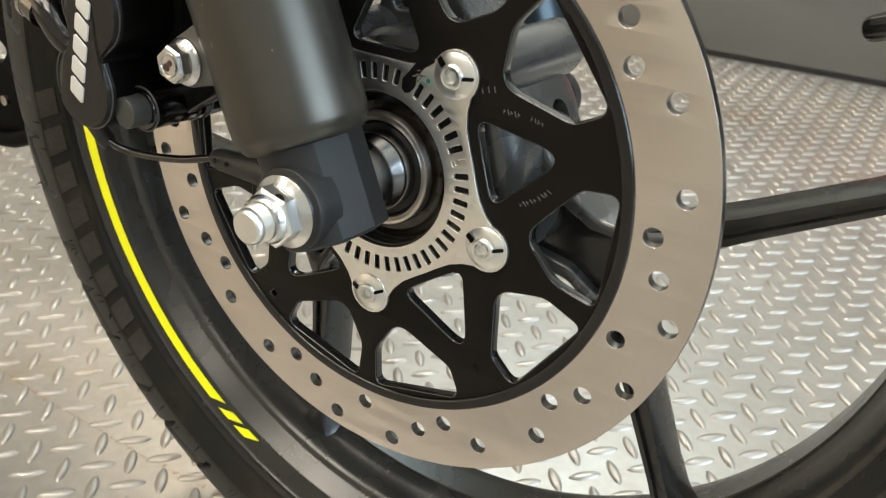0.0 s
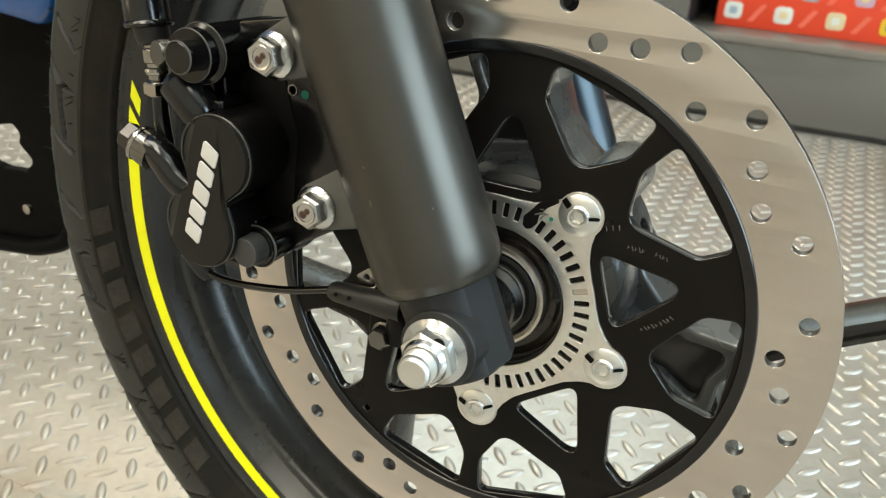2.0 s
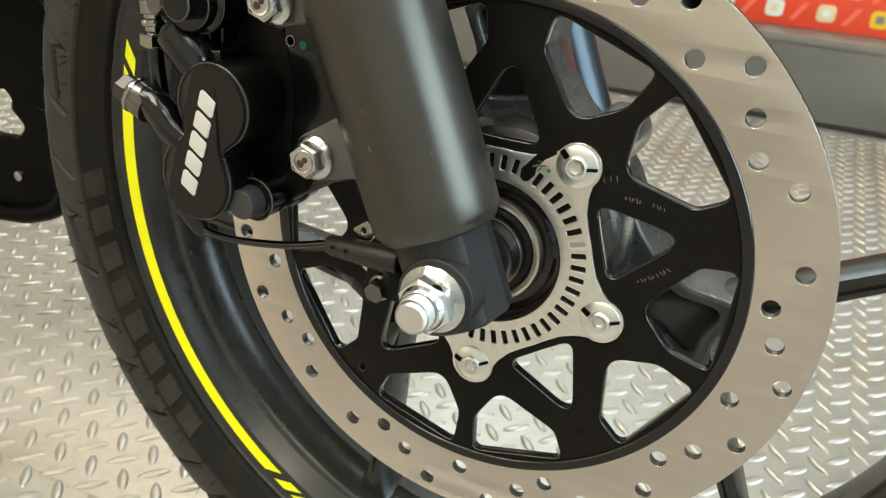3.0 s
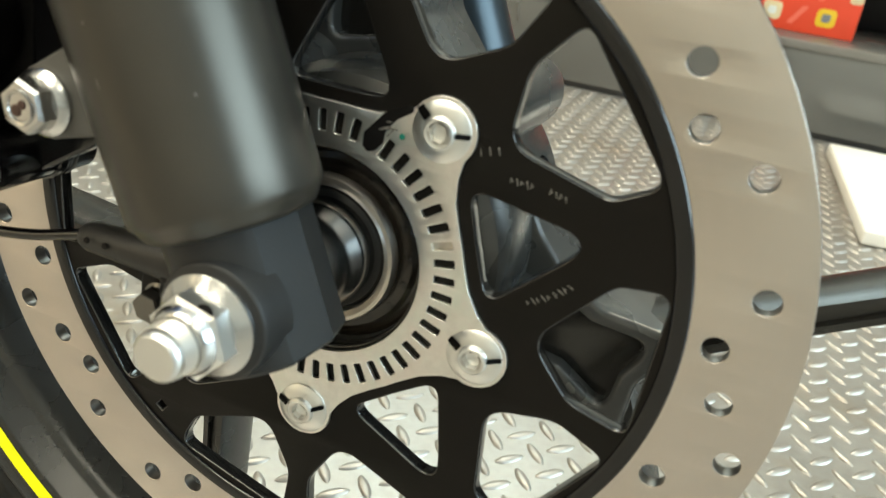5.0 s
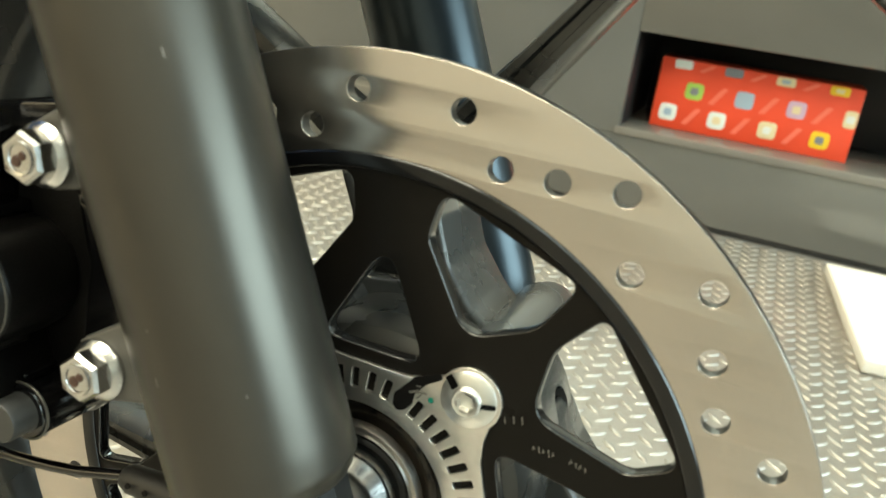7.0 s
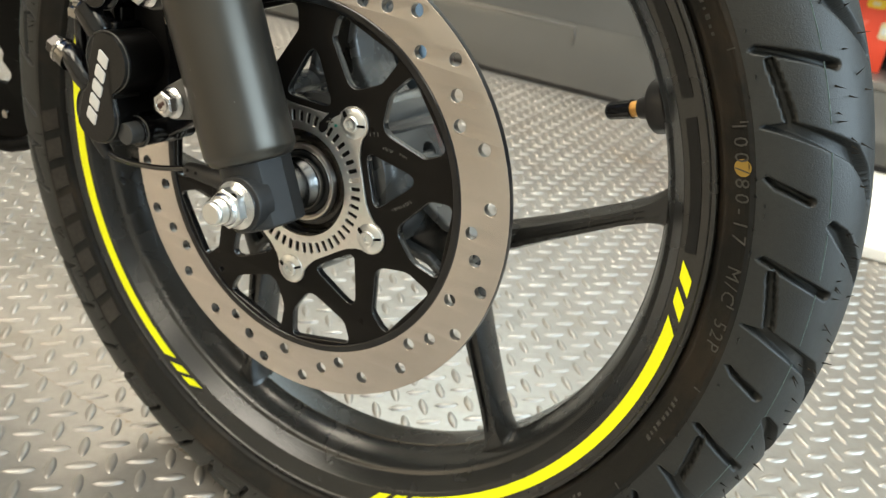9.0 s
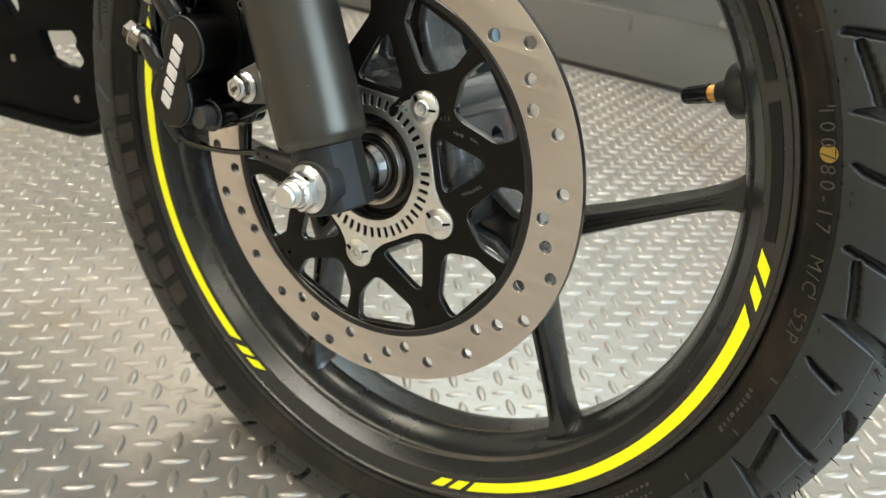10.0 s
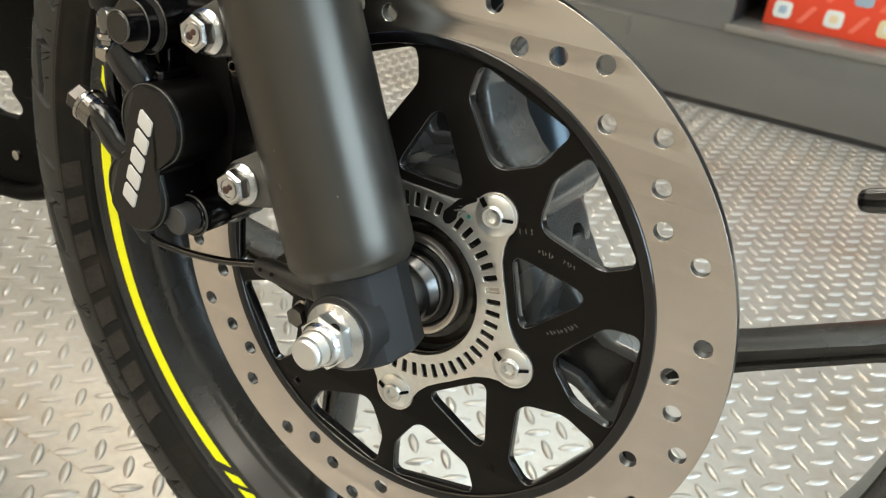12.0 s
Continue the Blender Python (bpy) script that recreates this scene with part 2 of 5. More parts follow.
# ---- mesh helpers ----


def mesh_of(bm, mat, smooth=True, angle=35):
    me = bpy.data.meshes.new("mesh")
    bm.normal_update()
    bm.to_mesh(me)
    bm.free()
    me.materials.append(mat)
    if smooth:
        me.shade_smooth()
        me.set_sharp_from_angle(angle=radians(angle))
    return me


def raw_mesh(verts, faces, mat, smooth=True, angle=35):
    me = bpy.data.meshes.new("mesh")
    me.from_pydata([tuple(v) for v in verts], [], [tuple(f) for f in faces])
    me.materials.append(mat)
    if smooth:
        me.shade_smooth()
        me.set_sharp_from_angle(angle=radians(angle))
    return me


def lathe(profile, origin=(0, 0, 0), axis=(0, 1, 0), seg=48, start=0.0, sweep=360.0):
    """Turns (along, radius) pairs round an axis."""
    bm = bmesh.new()
    q = Vector((0, 0, 1)).rotation_difference(Vector(axis).normalized())
    full = abs(sweep - 360.0) < 1e-6
    n = seg if full else seg + 1
    rings = []
    for h, r in profile:
        if r < 1e-7:
            rings.append([bm.verts.new(Vector(origin) + q @ Vector((0, 0, h)))])
            continue
        ring = []
        for i in range(n):
            a = radians(start + sweep * i / seg)
            ring.append(bm.verts.new(Vector(origin) + q @ Vector((r * math.cos(a), r * math.sin(a), h))))
        rings.append(ring)
    for a, b in zip(rings, rings[1:]):
        for i in range(seg):
            j = (i + 1) % n
            if len(a) == 1 and len(b) == 1:
                continue
            if len(a) == 1:
                bm.faces.new((a[0], b[j], b[i]))
            elif len(b) == 1:
                bm.faces.new((a[i], a[j], b[0]))
            else:
                bm.faces.new((a[i], a[j], b[j], b[i]))
    bmesh.ops.recalc_face_normals(bm, faces=bm.faces)
    return bm


def ring_y(profile, seg=180):
    """Turns a closed loop of (radius, y) round the wheel's axle, angle measured from forward to up."""
    n = len(profile)
    verts, faces = [], []
    for i in range(seg):
        a = 2 * math.pi * i / seg
        for r, y in profile:
            verts.append((r * math.cos(a), y, r * math.sin(a)))
    for i in range(seg):
        k = (i + 1) % seg
        for j in range(n):
            l = (j + 1) % n
            faces.append((i * n + j, i * n + l, k * n + l, k * n + j))
    return verts, faces


def join_bm(*bms):
    out = bmesh.new()
    for b in bms:
        me = bpy.data.meshes.new("tmp")
        b.to_mesh(me)
        b.free()
        out.from_mesh(me)
        bpy.data.meshes.remove(me)
    return out


def sweep_tube(points, radius, seg=12, smooth_steps=6):
    """A round cable or hose along a smoothed line."""
    pts = [Vector(p) for p in points]
    line = []
    for i in range(len(pts) - 1):
        p0, p1, p2, p3 = pts[max(i - 1, 0)], pts[i], pts[i + 1], pts[min(i + 2, len(pts) - 1)]
        for k in range(smooth_steps):
            t = k / smooth_steps
            line.append(0.5 * ((2 * p1) + (p2 - p0) * t + (2 * p0 - 5 * p1 + 4 * p2 - p3) * t * t + (3 * p1 - p0 - 3 * p2 + p3) * t ** 3))
    line.append(pts[-1])
    bm = bmesh.new()
    rings = []
    up = Vector((0.1, 0.2, 1)).normalized()
    for i, p in enumerate(line):
        d = (line[min(i + 1, len(line) - 1)] - line[max(i - 1, 0)]).normalized()
        u = (up - d * up.dot(d)).normalized()
        v = d.cross(u)
        up = u
        rings.append([bm.verts.new(p + radius * (u * math.cos(2 * math.pi * k / seg) + v * math.sin(2 * math.pi * k / seg))) for k in range(seg)])
    for a, b in zip(rings, rings[1:]):
        for k in range(seg):
            bm.faces.new((a[k], a[(k + 1) % seg], b[(k + 1) % seg], b[k]))
    bm.faces.new(rings[0][::-1])
    bm.faces.new(rings[-1])
    bmesh.ops.recalc_face_normals(bm, faces=bm.faces)
    return bm


def rounded(points, radius, steps=6):
    """A closed outline with each corner rounded; radius may be one number or one a corner."""
    out, n = [], len(points)
    for i in range(n):
        p = Vector(points[i])
        a, b = Vector(points[i - 1]), Vector(points[(i + 1) % n])
        r = radius[i] if isinstance(radius, (list, tuple)) else radius
        u, v = (a - p), (b - p)
        lu, lv = u.length, v.length
        u.normalize(), v.normalize()
        half = math.acos(max(-1, min(1, u.dot(v)))) / 2
        cut = min(r / max(math.tan(half), 1e-3), 0.48 * lu, 0.48 * lv)
        s, e = p + u * cut, p + v * cut
        for k in range(steps + 1):
            t = k / steps
            out.append((s * (1 - t) ** 2 + p * 2 * t * (1 - t) + e * t * t)[:2])
    return out


def circle(cx, cy, r, n=24):
    return [(cx + r * math.cos(2 * math.pi * i / n), cy + r * math.sin(2 * math.pi * i / n)) for i in range(n)]


def polar(r, deg):
    return (r * math.cos(radians(deg)), r * math.sin(radians(deg)))


def plate(outer, holes, y_front, y_back, mat, bevel=0.0005, angle=35):
    """A flat plate with real holes, in the wheel's plane (forward, up), from y_front to y_back."""
    cu = bpy.data.curves.new("outline", "CURVE")
    cu.dimensions, cu.fill_mode = "2D", "BOTH"
    thick = y_back - y_front
    cu.extrude, cu.bevel_depth, cu.bevel_resolution = thick / 2 - bevel, bevel, 3
    cu.offset = -bevel
    for loop in [outer] + list(holes):
        sp = cu.splines.new("POLY")
        sp.points.add(len(loop) - 1)
        for p, (x, y) in zip(sp.points, loop):
            p.co = (x, y, 0, 1)
        sp.use_cyclic_u = True
    ob = bpy.data.objects.new("outline", cu)
    scene.collection.objects.link(ob)
    bpy.context.view_layer.update()
    me = bpy.data.meshes.new_from_object(ob.evaluated_get(bpy.context.evaluated_depsgraph_get()))
    bpy.data.objects.remove(ob)
    bpy.data.curves.remove(cu)
    me.transform(Matrix.Translation((0, (y_front + y_back) / 2, 0)) @ Matrix.Rotation(radians(90), 4, "X"))
    bm = bmesh.new()
    bm.from_mesh(me)
    bmesh.ops.remove_doubles(bm, verts=bm.verts, dist=2e-6)
    bm.to_mesh(me)
    bm.free()
    me.materials.clear()
    me.materials.append(mat)
    me.shade_smooth()
    me.set_sharp_from_angle(angle=radians(angle))
    return me


# the wheel stands 3 degrees off upright, on its side stand; its own frame has the brake disc's outer face at y = 0
HUB_HEIGHT = 0.2944
WHEEL = pose(0, 0, HUB_HEIGHT, -3.06, 0, 0)
MID = 0.060            # the wheel's middle plane
motorcycle = tagged(new("motorcycle"), "black motorcycle with yellow rim tape, standing on metal plate floor", "motorcycle")


def part(name, data, mat, parent, label="", local=None, kind=""):
    me = data if isinstance(data, bpy.types.Mesh) else mesh_of(data, mat)
    ob = new(name, me)
    ob.parent = parent
    base = WHEEL if parent is motorcycle else Matrix.Identity(4)
    ob.matrix_basis = base @ local if local is not None else base
    return tagged(ob, label, kind=kind)


def box_bm(x0, x1, y0, y1, z0, z1, bevel=0.0, seg=2):
    bm = bmesh.new()
    bmesh.ops.create_cube(bm, size=1.0, matrix=Matrix.Translation(((x0 + x1) / 2, (y0 + y1) / 2, (z0 + z1) / 2)) @ Matrix.Diagonal((x1 - x0, y1 - y0, z1 - z0, 1)))
    if bevel:
        bmesh.ops.bevel(bm, geom=list(bm.edges), offset=bevel, segments=seg, affect="EDGES", profile=0.5)
    return bm

# ---- the room ----


def slab(name, x0, x1, y0, y1, z0, z1, mat, label, category=""):
    me = mesh_of(box_bm(x0, x1, y0, y1, z0, z1), mat, smooth=False)
    return tagged(new(name, me), label, category, kind="structure")


floor = slab("floor", -4.6, 4.6, -3.6, 4.1, -0.12, 0.0, PLATE, "silvery embossed metal plate floor, slightly soiled", "floor")
# Unseen walls close the room; tan and charcoal keep their reflections down.
slab("wall_north", -4.6, 4.6, 4.1, 4.25, -0.12, 3.3, WALL_PAINT, "plain warm white painted wall", "wall")
slab("wall_south", -4.6, 4.6, -3.75, -3.6, -0.12, 3.3, WALL_TAN, "plain pale tan painted wall", "wall")
slab("wall_west", -4.75, -4.6, -3.75, 4.25, -0.12, 3.3, WALL_TAN, "plain pale tan painted wall", "wall")
slab("wall_east", 4.6, 4.75, -3.75, 4.25, -0.12, 3.3, WALL_DARK, "plain charcoal painted wall", "wall")
slab("ceiling", -4.75, 4.75, -3.75, 4.25, 3.2, 3.35, CEIL_PAINT, "plain white ceiling", "ceiling")


def floor_lens(length, width, height):
    """One raised lens of the floor plate: a pointed oval with a rounded back."""
    rings, n = [], 14
    for s, h in ((1.0, 0.0), (0.86, 0.45), (0.62, 0.8), (0.3, 0.97)):
        ring = []
        for i in range(n):
            a = 2 * math.pi * i / n
            x = math.cos(a)
            w = abs(math.sin(a)) ** 1.25 * math.copysign(1, math.sin(a))
            ring.append((0.5 * length * x * (1 - (1 - s) * 0.75), 0.5 * width * w * s, height * h))
        rings.append(ring)
    verts = [v for r in rings for v in r] + [(0, 0, height)]
    faces = []
    for k in range(len(rings) - 1):
        for i in range(n):
            j = (i + 1) % n
            faces.append((k * n + i, k * n + j, (k + 1) * n + j, (k + 1) * n + i))
    top = (len(rings) - 1) * n
    for i in range(n):
        faces.append((top + i, top + (i + 1) % n, len(verts) - 1))
    return np.array(verts), faces


PITCH, LENS_X, LENS_Y = 0.03262, -0.1657, -0.0500
LV, LF = floor_lens(0.0262, 0.0087, 0.0023)
lens_verts, lens_faces = [], []
lens_piece = raw_mesh(LV, LF, PLATE, angle=60)
rng = random.Random(4)
for i in range(-34, 44):
    for j in range(-20, 48):
        for dx, dy, turn in ((0.0, 0.0, 131.0), (0.5, 0.5, 45.5)):
            cx, cy = LENS_X + (i + dx) * PITCH, LENS_Y + (j + dy) * PITCH
            if cy > 1.47:
                continue
            a, tall = radians(turn + rng.uniform(-1.5, 1.5)), rng.uniform(0.9, 1.08)
            if -0.34 < cx < 0.20 and -0.08 < cy < 0.21:
                piece = new("raised_lens", lens_piece)
                piece.parent = floor
                piece.matrix_basis = Matrix.LocRotScale((cx, cy, -0.0001), Euler((0, 0, a)), (1, 1, tall))
                continue
            rot = np.array([[math.cos(a), math.sin(a), 0], [-math.sin(a), math.cos(a), 0], [0, 0, 1]])
            k = len(lens_verts) * len(LV)
            lens_verts.append(LV @ rot * (1, 1, tall) + (cx, cy, -0.0001))
            lens_faces += [tuple(k + v for v in f) for f in LF]
raised = new("lens_pattern", raw_mesh(np.concatenate(lens_verts), lens_faces, PLATE, angle=60))
raised.parent = floor
tagged(raised, "raised lens pattern of the metal plate", kind="stuff")

# a row of thin tan rust marks along a plate joint
RUST = material("tan_rust_stain", (0.25, 0.185, 0.125), 0.6, grain=0.3, grain_scale=600)
rng = random.Random(31)
rust_v, rust_f = [], []


def joint_y(x):
    return 0.023 + 0.012 * max(0.0, (x + 0.285) / 0.375) + 0.0007 * math.sin(60 * x) + 0.0004 * math.sin(173 * x)


for k in range(190):
    x0, x1 = -0.62 + k * 0.004, -0.62 + (k + 0.93) * 0.004
    if rng.random() < 0.22:
        continue
    w, b = rng.uniform(0.00020, 0.00055), len(rust_v)
    rust_v += [(x0, joint_y(x0) - w, 0.0003), (x1, joint_y(x1) - w * rng.uniform(0.5, 1.2), 0.0003), (x1, joint_y(x1) + w * rng.uniform(0.5, 1.2), 0.0003), (x0, joint_y(x0) + w, 0.0003)]
    rust_f.append((b, b + 1, b + 2, b + 3))
for k in range(62):
    cx = -0.62 + k * 0.0122 + rng.uniform(-0.004, 0.004)
    cy = joint_y(cx) + rng.uniform(-0.0008, 0.0008)
    n, b = 7, len(rust_v)
    la, lb, turn = rng.uniform(0.0012, 0.0034), rng.uniform(0.0005, 0.0011), rng.uniform(0.5, 2.2)
    for i in range(n):
        a = 2 * math.pi * i / n
        u, v = la * math.cos(a) * rng.uniform(0.6, 1.2), lb * math.sin(a) * rng.uniform(0.6, 1.3)
        rust_v.append((cx + u * math.cos(turn) - v * math.sin(turn), cy + u * math.sin(turn) + v * math.cos(turn), 0.00034))
    rust_f.append(tuple(range(b, b + n)))
rust = new("rust_mark", raw_mesh(rust_v, rust_f, RUST))
rust.parent = floor
tagged(rust, "thin tan rust marks along a plate joint", kind="stuff")

# ---- the display bench behind ----
BENCH_Y = 1.480
bench = tagged(new("display_bench"), "grey laminate display bench with a black open niche", "bench")


def bench_part(name, x0, x1, y0, y1, z0, z1, mat, label="", bevel=0.002):
    ob = new(name, mesh_of(box_bm(x0, x1, y0, y1, z0, z1, bevel), mat))
    ob.parent = bench
    return tagged(ob, label)


bench_part("lower_panel", -2.6, 2.4, BENCH_Y, BENCH_Y + 0.022, 0.012, 0.160, BENCH_GREY)
bench_part("kick_strip", -2.6, 2.4, BENCH_Y + 0.004, BENCH_Y + 0.02, 0.0, 0.012, BENCH_DARK, "black foot strip")
bench_part("ledge", -0.178, 2.4, BENCH_Y - 0.004, BENCH_Y + 0.36, 0.160, 0.176, BENCH_EDGE, "pale grey ledge of the niche")
bench_part("side_panel", -2.6, -0.170, BENCH_Y, BENCH_Y + 0.022, 0.1602, 0.80, BENCH_GREY)
bench_part("upper_panel", -0.170, 2.4, BENCH_Y, BENCH_Y + 0.022, 0.366, 0.80, BENCH_GREY)
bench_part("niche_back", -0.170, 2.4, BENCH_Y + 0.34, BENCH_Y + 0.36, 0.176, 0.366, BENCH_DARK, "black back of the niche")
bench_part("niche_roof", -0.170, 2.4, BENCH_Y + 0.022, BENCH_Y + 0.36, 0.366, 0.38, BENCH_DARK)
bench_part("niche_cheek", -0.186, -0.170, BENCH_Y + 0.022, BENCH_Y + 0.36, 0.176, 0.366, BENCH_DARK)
bench_part("top", -2.6, 2.4, BENCH_Y - 0.01, BENCH_Y + 0.6, 0.80, 0.83, BENCH_GREY)
bench_part("joint_strip", -0.80, -0.372, BENCH_Y - 0.003, BENCH_Y, 0.150, 0.1535, BENCH_EDGE, "thin raised joint strip")
bench_part("joint_strip", -0.375, -0.372, BENCH_Y - 0.003, BENCH_Y, 0.112, 0.1535, BENCH_EDGE, "thin raised joint strip")

# a printed red carton in the niche
CX0, CX1, CZ0, CZ1, CY = -0.125, 0.265, 0.1765, 0.320, 1.575
carton = tagged(new("carton", mesh_of(box_bm(CX0, CX1, CY, CY + 0.10, CZ0, CZ1, 0.0015), RED_CARD)), "orange-red printed carton with pale square patches, in the bench niche", "carton")


def flat_patch(name, cx, cz, w, h, mat, r=0.3, lift=0.0006, shear=0.0):
    me = plate(rounded([(cx - w / 2 - shear, cz - h / 2), (cx + w / 2 - shear, cz - h / 2), (cx + w / 2 + shear, cz + h / 2), (cx - w / 2 + shear, cz + h / 2)], r * min(w, h), 4),
               [], CY - lift, CY - lift + 0.0005, mat, 0.0001)
    ob = new(name, me)
    ob.parent = carton
    return ob


prints = ["pale", "dark", "cream", "yellow", "green", "blue", "lilac", "cream", "pale", "pale", "cream", "yellow"]
for row in range(3):
    for col in range(4):
        cx = CX0 + 0.045 + col * 0.100 + (0.032 if row == 1 else 0.0) - (0.012 if row == 2 else 0)
        cz = CZ1 - 0.010 - row * 0.050
        h = 0.034 if row else 0.018
        if cx + 0.066 < CX1:
            flat_patch("stripe", cx + 0.048, cz - 0.002, 0.012, 0.036 if row else 0.016, RED_LIGHT, 0.2, 0.0006, 0.012)
        wide = min(0.036, 2 * (CX1 - 0.001 - cx))
        flat_patch("patch", cx, cz, wide, h, ICON[prints[row * 4 + col]], 0.3, 0.0008)
        flat_patch("patch_centre", cx, cz, 0.016, h * 0.45, ICON[["pale", "dark", "blue", "cream"][(row + col) % 4]], 0.3, 0.0012)

# a white board lying on the floor near the bench
board = tagged(new("white_board", mesh_of(box_bm(0.283, 0.72, 0.955, 1.385, 0.0, 0.022, 0.004, 3), WHITE_BOARD)), "white laminate board lying flat on the metal floor", "board")
board.matrix_basis = pose(0.290, 1.17, 0.0015, 0, 0, 4.5) @ pose(-0.290, -1.17, 0)

# ---- front wheel: tyre ----
TYRE_SEG, PERIODS = 2720, 17


SIDE_POINTS = 14


def tyre_profile():
    """(radius, y, tread share) from the near bead over the crown to the far bead; the share runs 0 at the tread's edge to 1 at the crown."""
    side = [(0.2340, 0.0320), (0.2372, 0.0335), (0.2382, 0.0358), (0.2398, 0.0382), (0.2404, 0.0394), (0.2411, 0.0404), (0.2418, 0.0405), (0.2428, 0.0411), (0.2455, 0.0432), (0.2485, 0.0452), (0.2510, 0.0466), (0.2528, 0.0473), (0.2534, 0.0481), (0.2543, 0.0482), (0.2550, 0.0478)]
    prof = [(r, -y, -1.0) for r, y in side]
    n = 84
    tread = []
    for k in range(n + 1):
        t = k / n
        # the shoulder at t = 0 to the crown's middle at t = 1, and mirrored past it
        y = 0.0478 * math.cos(t * math.pi / 2) ** 0.84
        r = 0.2565 + (0.3020 - 0.2565) * math.sin(t * math.pi / 2) ** 0.84
        tread.append((r, -y, t))
    prof += tread
    prof += [(r, -y, t) for r, y, t in tread[-2::-1]]
    prof += [(r, y, -1.0) for r, y in side[::-1]]
    return prof


def segment_gap(px, py, ax, ay, bx, by):
    """Distance to a line from a to b, and the place along it."""
    vx, vy = bx - ax, by - ay
    t = np.clip(((px - ax) * vx + (py - ay) * vy) / (vx * vx + vy * vy), 0, 1)
    return np.hypot(px - ax - t * vx, py - ay - t * vy), t


# grooves of one period, in millimetres: along the tread (clockwise), and across from its edge; then the half widths at both ends
ARC = 2 * math.pi * 283 / PERIODS
GROOVES = [
    [(-0.5, 5.6, 0.5), (2.4, 17.6, 3.0), (9.5, 31.5, 3.3), (18, 47, 3.8), (30, 58, 3.6), (42, 64, 1.6)],
    [(25.2, 6.2, 0.8), (29.0, 10.5, 1.7), (37, 25, 1.7)],
    [(49, 36, 1.8), (56, 44, 3.6), (70, 57, 3.2), (84, 72, 2.0)],
    [(67, 7.2, 1.6), (83, 40, 1.9)],
    [(74.2, 12, 1.9), (102.6, 17, 2.2)],
]
prof = tyre_profile()
np_prof = np.array(prof)
cum = np.concatenate([[0], np.cumsum(np.hypot(np.diff(np_prof[:, 0]), np.diff(np_prof[:, 1])))])
edge_near, edge_far = cum[SIDE_POINTS], cum[-SIDE_POINTS - 1]
along = (np.arange(TYRE_SEG) / TYRE_SEG * 360.0)
ang = np.radians(along)
depth = np.zeros((TYRE_SEG, len(prof)))
for j in range(len(prof)):
    if prof[j][2] < 0:
        continue
    near = cum[j] <= (edge_near + edge_far) / 2
    across = (cum[j] - edge_near if near else edge_far - cum[j]) * 1000
    shift = 0.0 if near else ARC / 2
    pos = (-(along - 0.4) / 360 * 2 * math.pi * 283 + shift) % ARC
    for chain in GROOVES:
        for (a0, c0, w0), (a1, c1, w1) in zip(chain, chain[1:]):
            for wrap in (-ARC, 0, ARC):
                d, t = segment_gap(pos + wrap, across, a0, c0, a1, c1)
                half = w0 + (w1 - w0) * t
                depth[:, j] = np.maximum(depth[:, j], 0.0062 * np.clip((half + 0.35 - d) / 0.7, 0, 1))
np_normal = np.zeros((len(prof), 2))
np_normal[1:-1] = np.stack([-(np_prof[2:, 1] - np_prof[:-2, 1]), (np_prof[2:, 0] - np_prof[:-2, 0])], 1)
np_normal[0], np_normal[-1] = np_normal[1], np_normal[-2]
np_normal /= np.linalg.norm(np_normal, axis=1, keepdims=True)
if np_normal[len(prof) // 2, 0] < 0:
    np_normal = -np_normal
rr = np_prof[None, :, 0] - depth * np_normal[None, :, 0]
yy = MID + np_prof[None, :, 1] - depth * np_normal[None, :, 1]
tyre_verts = np.stack([rr * np.cos(ang)[:, None], yy + 0 * rr, rr * np.sin(ang)[:, None]], 2).reshape(-1, 3)
# the tyre flattens where it stands
over_floor = HUB_HEIGHT + tyre_verts[:, 1] * math.sin(radians(-3.06)) + tyre_verts[:, 2] * math.cos(radians(3.06))
tyre_verts[:, 2] += np.maximum(0.0012 - over_floor, 0)
NP = len(prof)
ii, jj = np.meshgrid(np.arange(TYRE_SEG), np.arange(NP - 1), indexing="ij")
kk = (ii + 1) % TYRE_SEG
tyre_faces = np.stack([ii * NP + jj, kk * NP + jj, kk * NP + jj + 1, ii * NP + jj + 1], 2).reshape(-1, 4)
tyre_me = bpy.data.meshes.new("tyre")
tyre_me.vertices.add(len(tyre_verts))
tyre_me.vertices.foreach_set("co", tyre_verts.ravel())
tyre_me.loops.add(tyre_faces.size)
tyre_me.loops.foreach_set("vertex_index", tyre_faces.ravel())
tyre_me.polygons.add(len(tyre_faces))
tyre_me.polygons.foreach_set("loop_start", np.arange(0, tyre_faces.size, 4))
tyre_me.materials.append(RUBBER)
tyre_me.materials.append(SIDE_RUBBER)
on_side = np.array([prof[j][2] < 0 or prof[j + 1][2] < 0 for j in range(NP - 1)], dtype=np.int32)
tyre_me.polygons.foreach_set("material_index", np.tile(on_side, TYRE_SEG))
tyre_me.update()
tyre_me.validate()
tyre_me.shade_smooth()
tyre = part("tyre", tyre_me, RUBBER, motorcycle, "black road tyre with angular tread grooves, new")


def side_point(r, deg, lift=0.0004):
    """A place on the near sidewall."""
    rs = [p[0] for p in prof[:SIDE_POINTS + 1]]
    ys = [p[1] for p in prof[:SIDE_POINTS + 1]]
    y = MID + float(np.interp(r, rs, ys)) - lift
    return Vector((r * math.cos(radians(deg)), y, r * math.sin(radians(deg))))


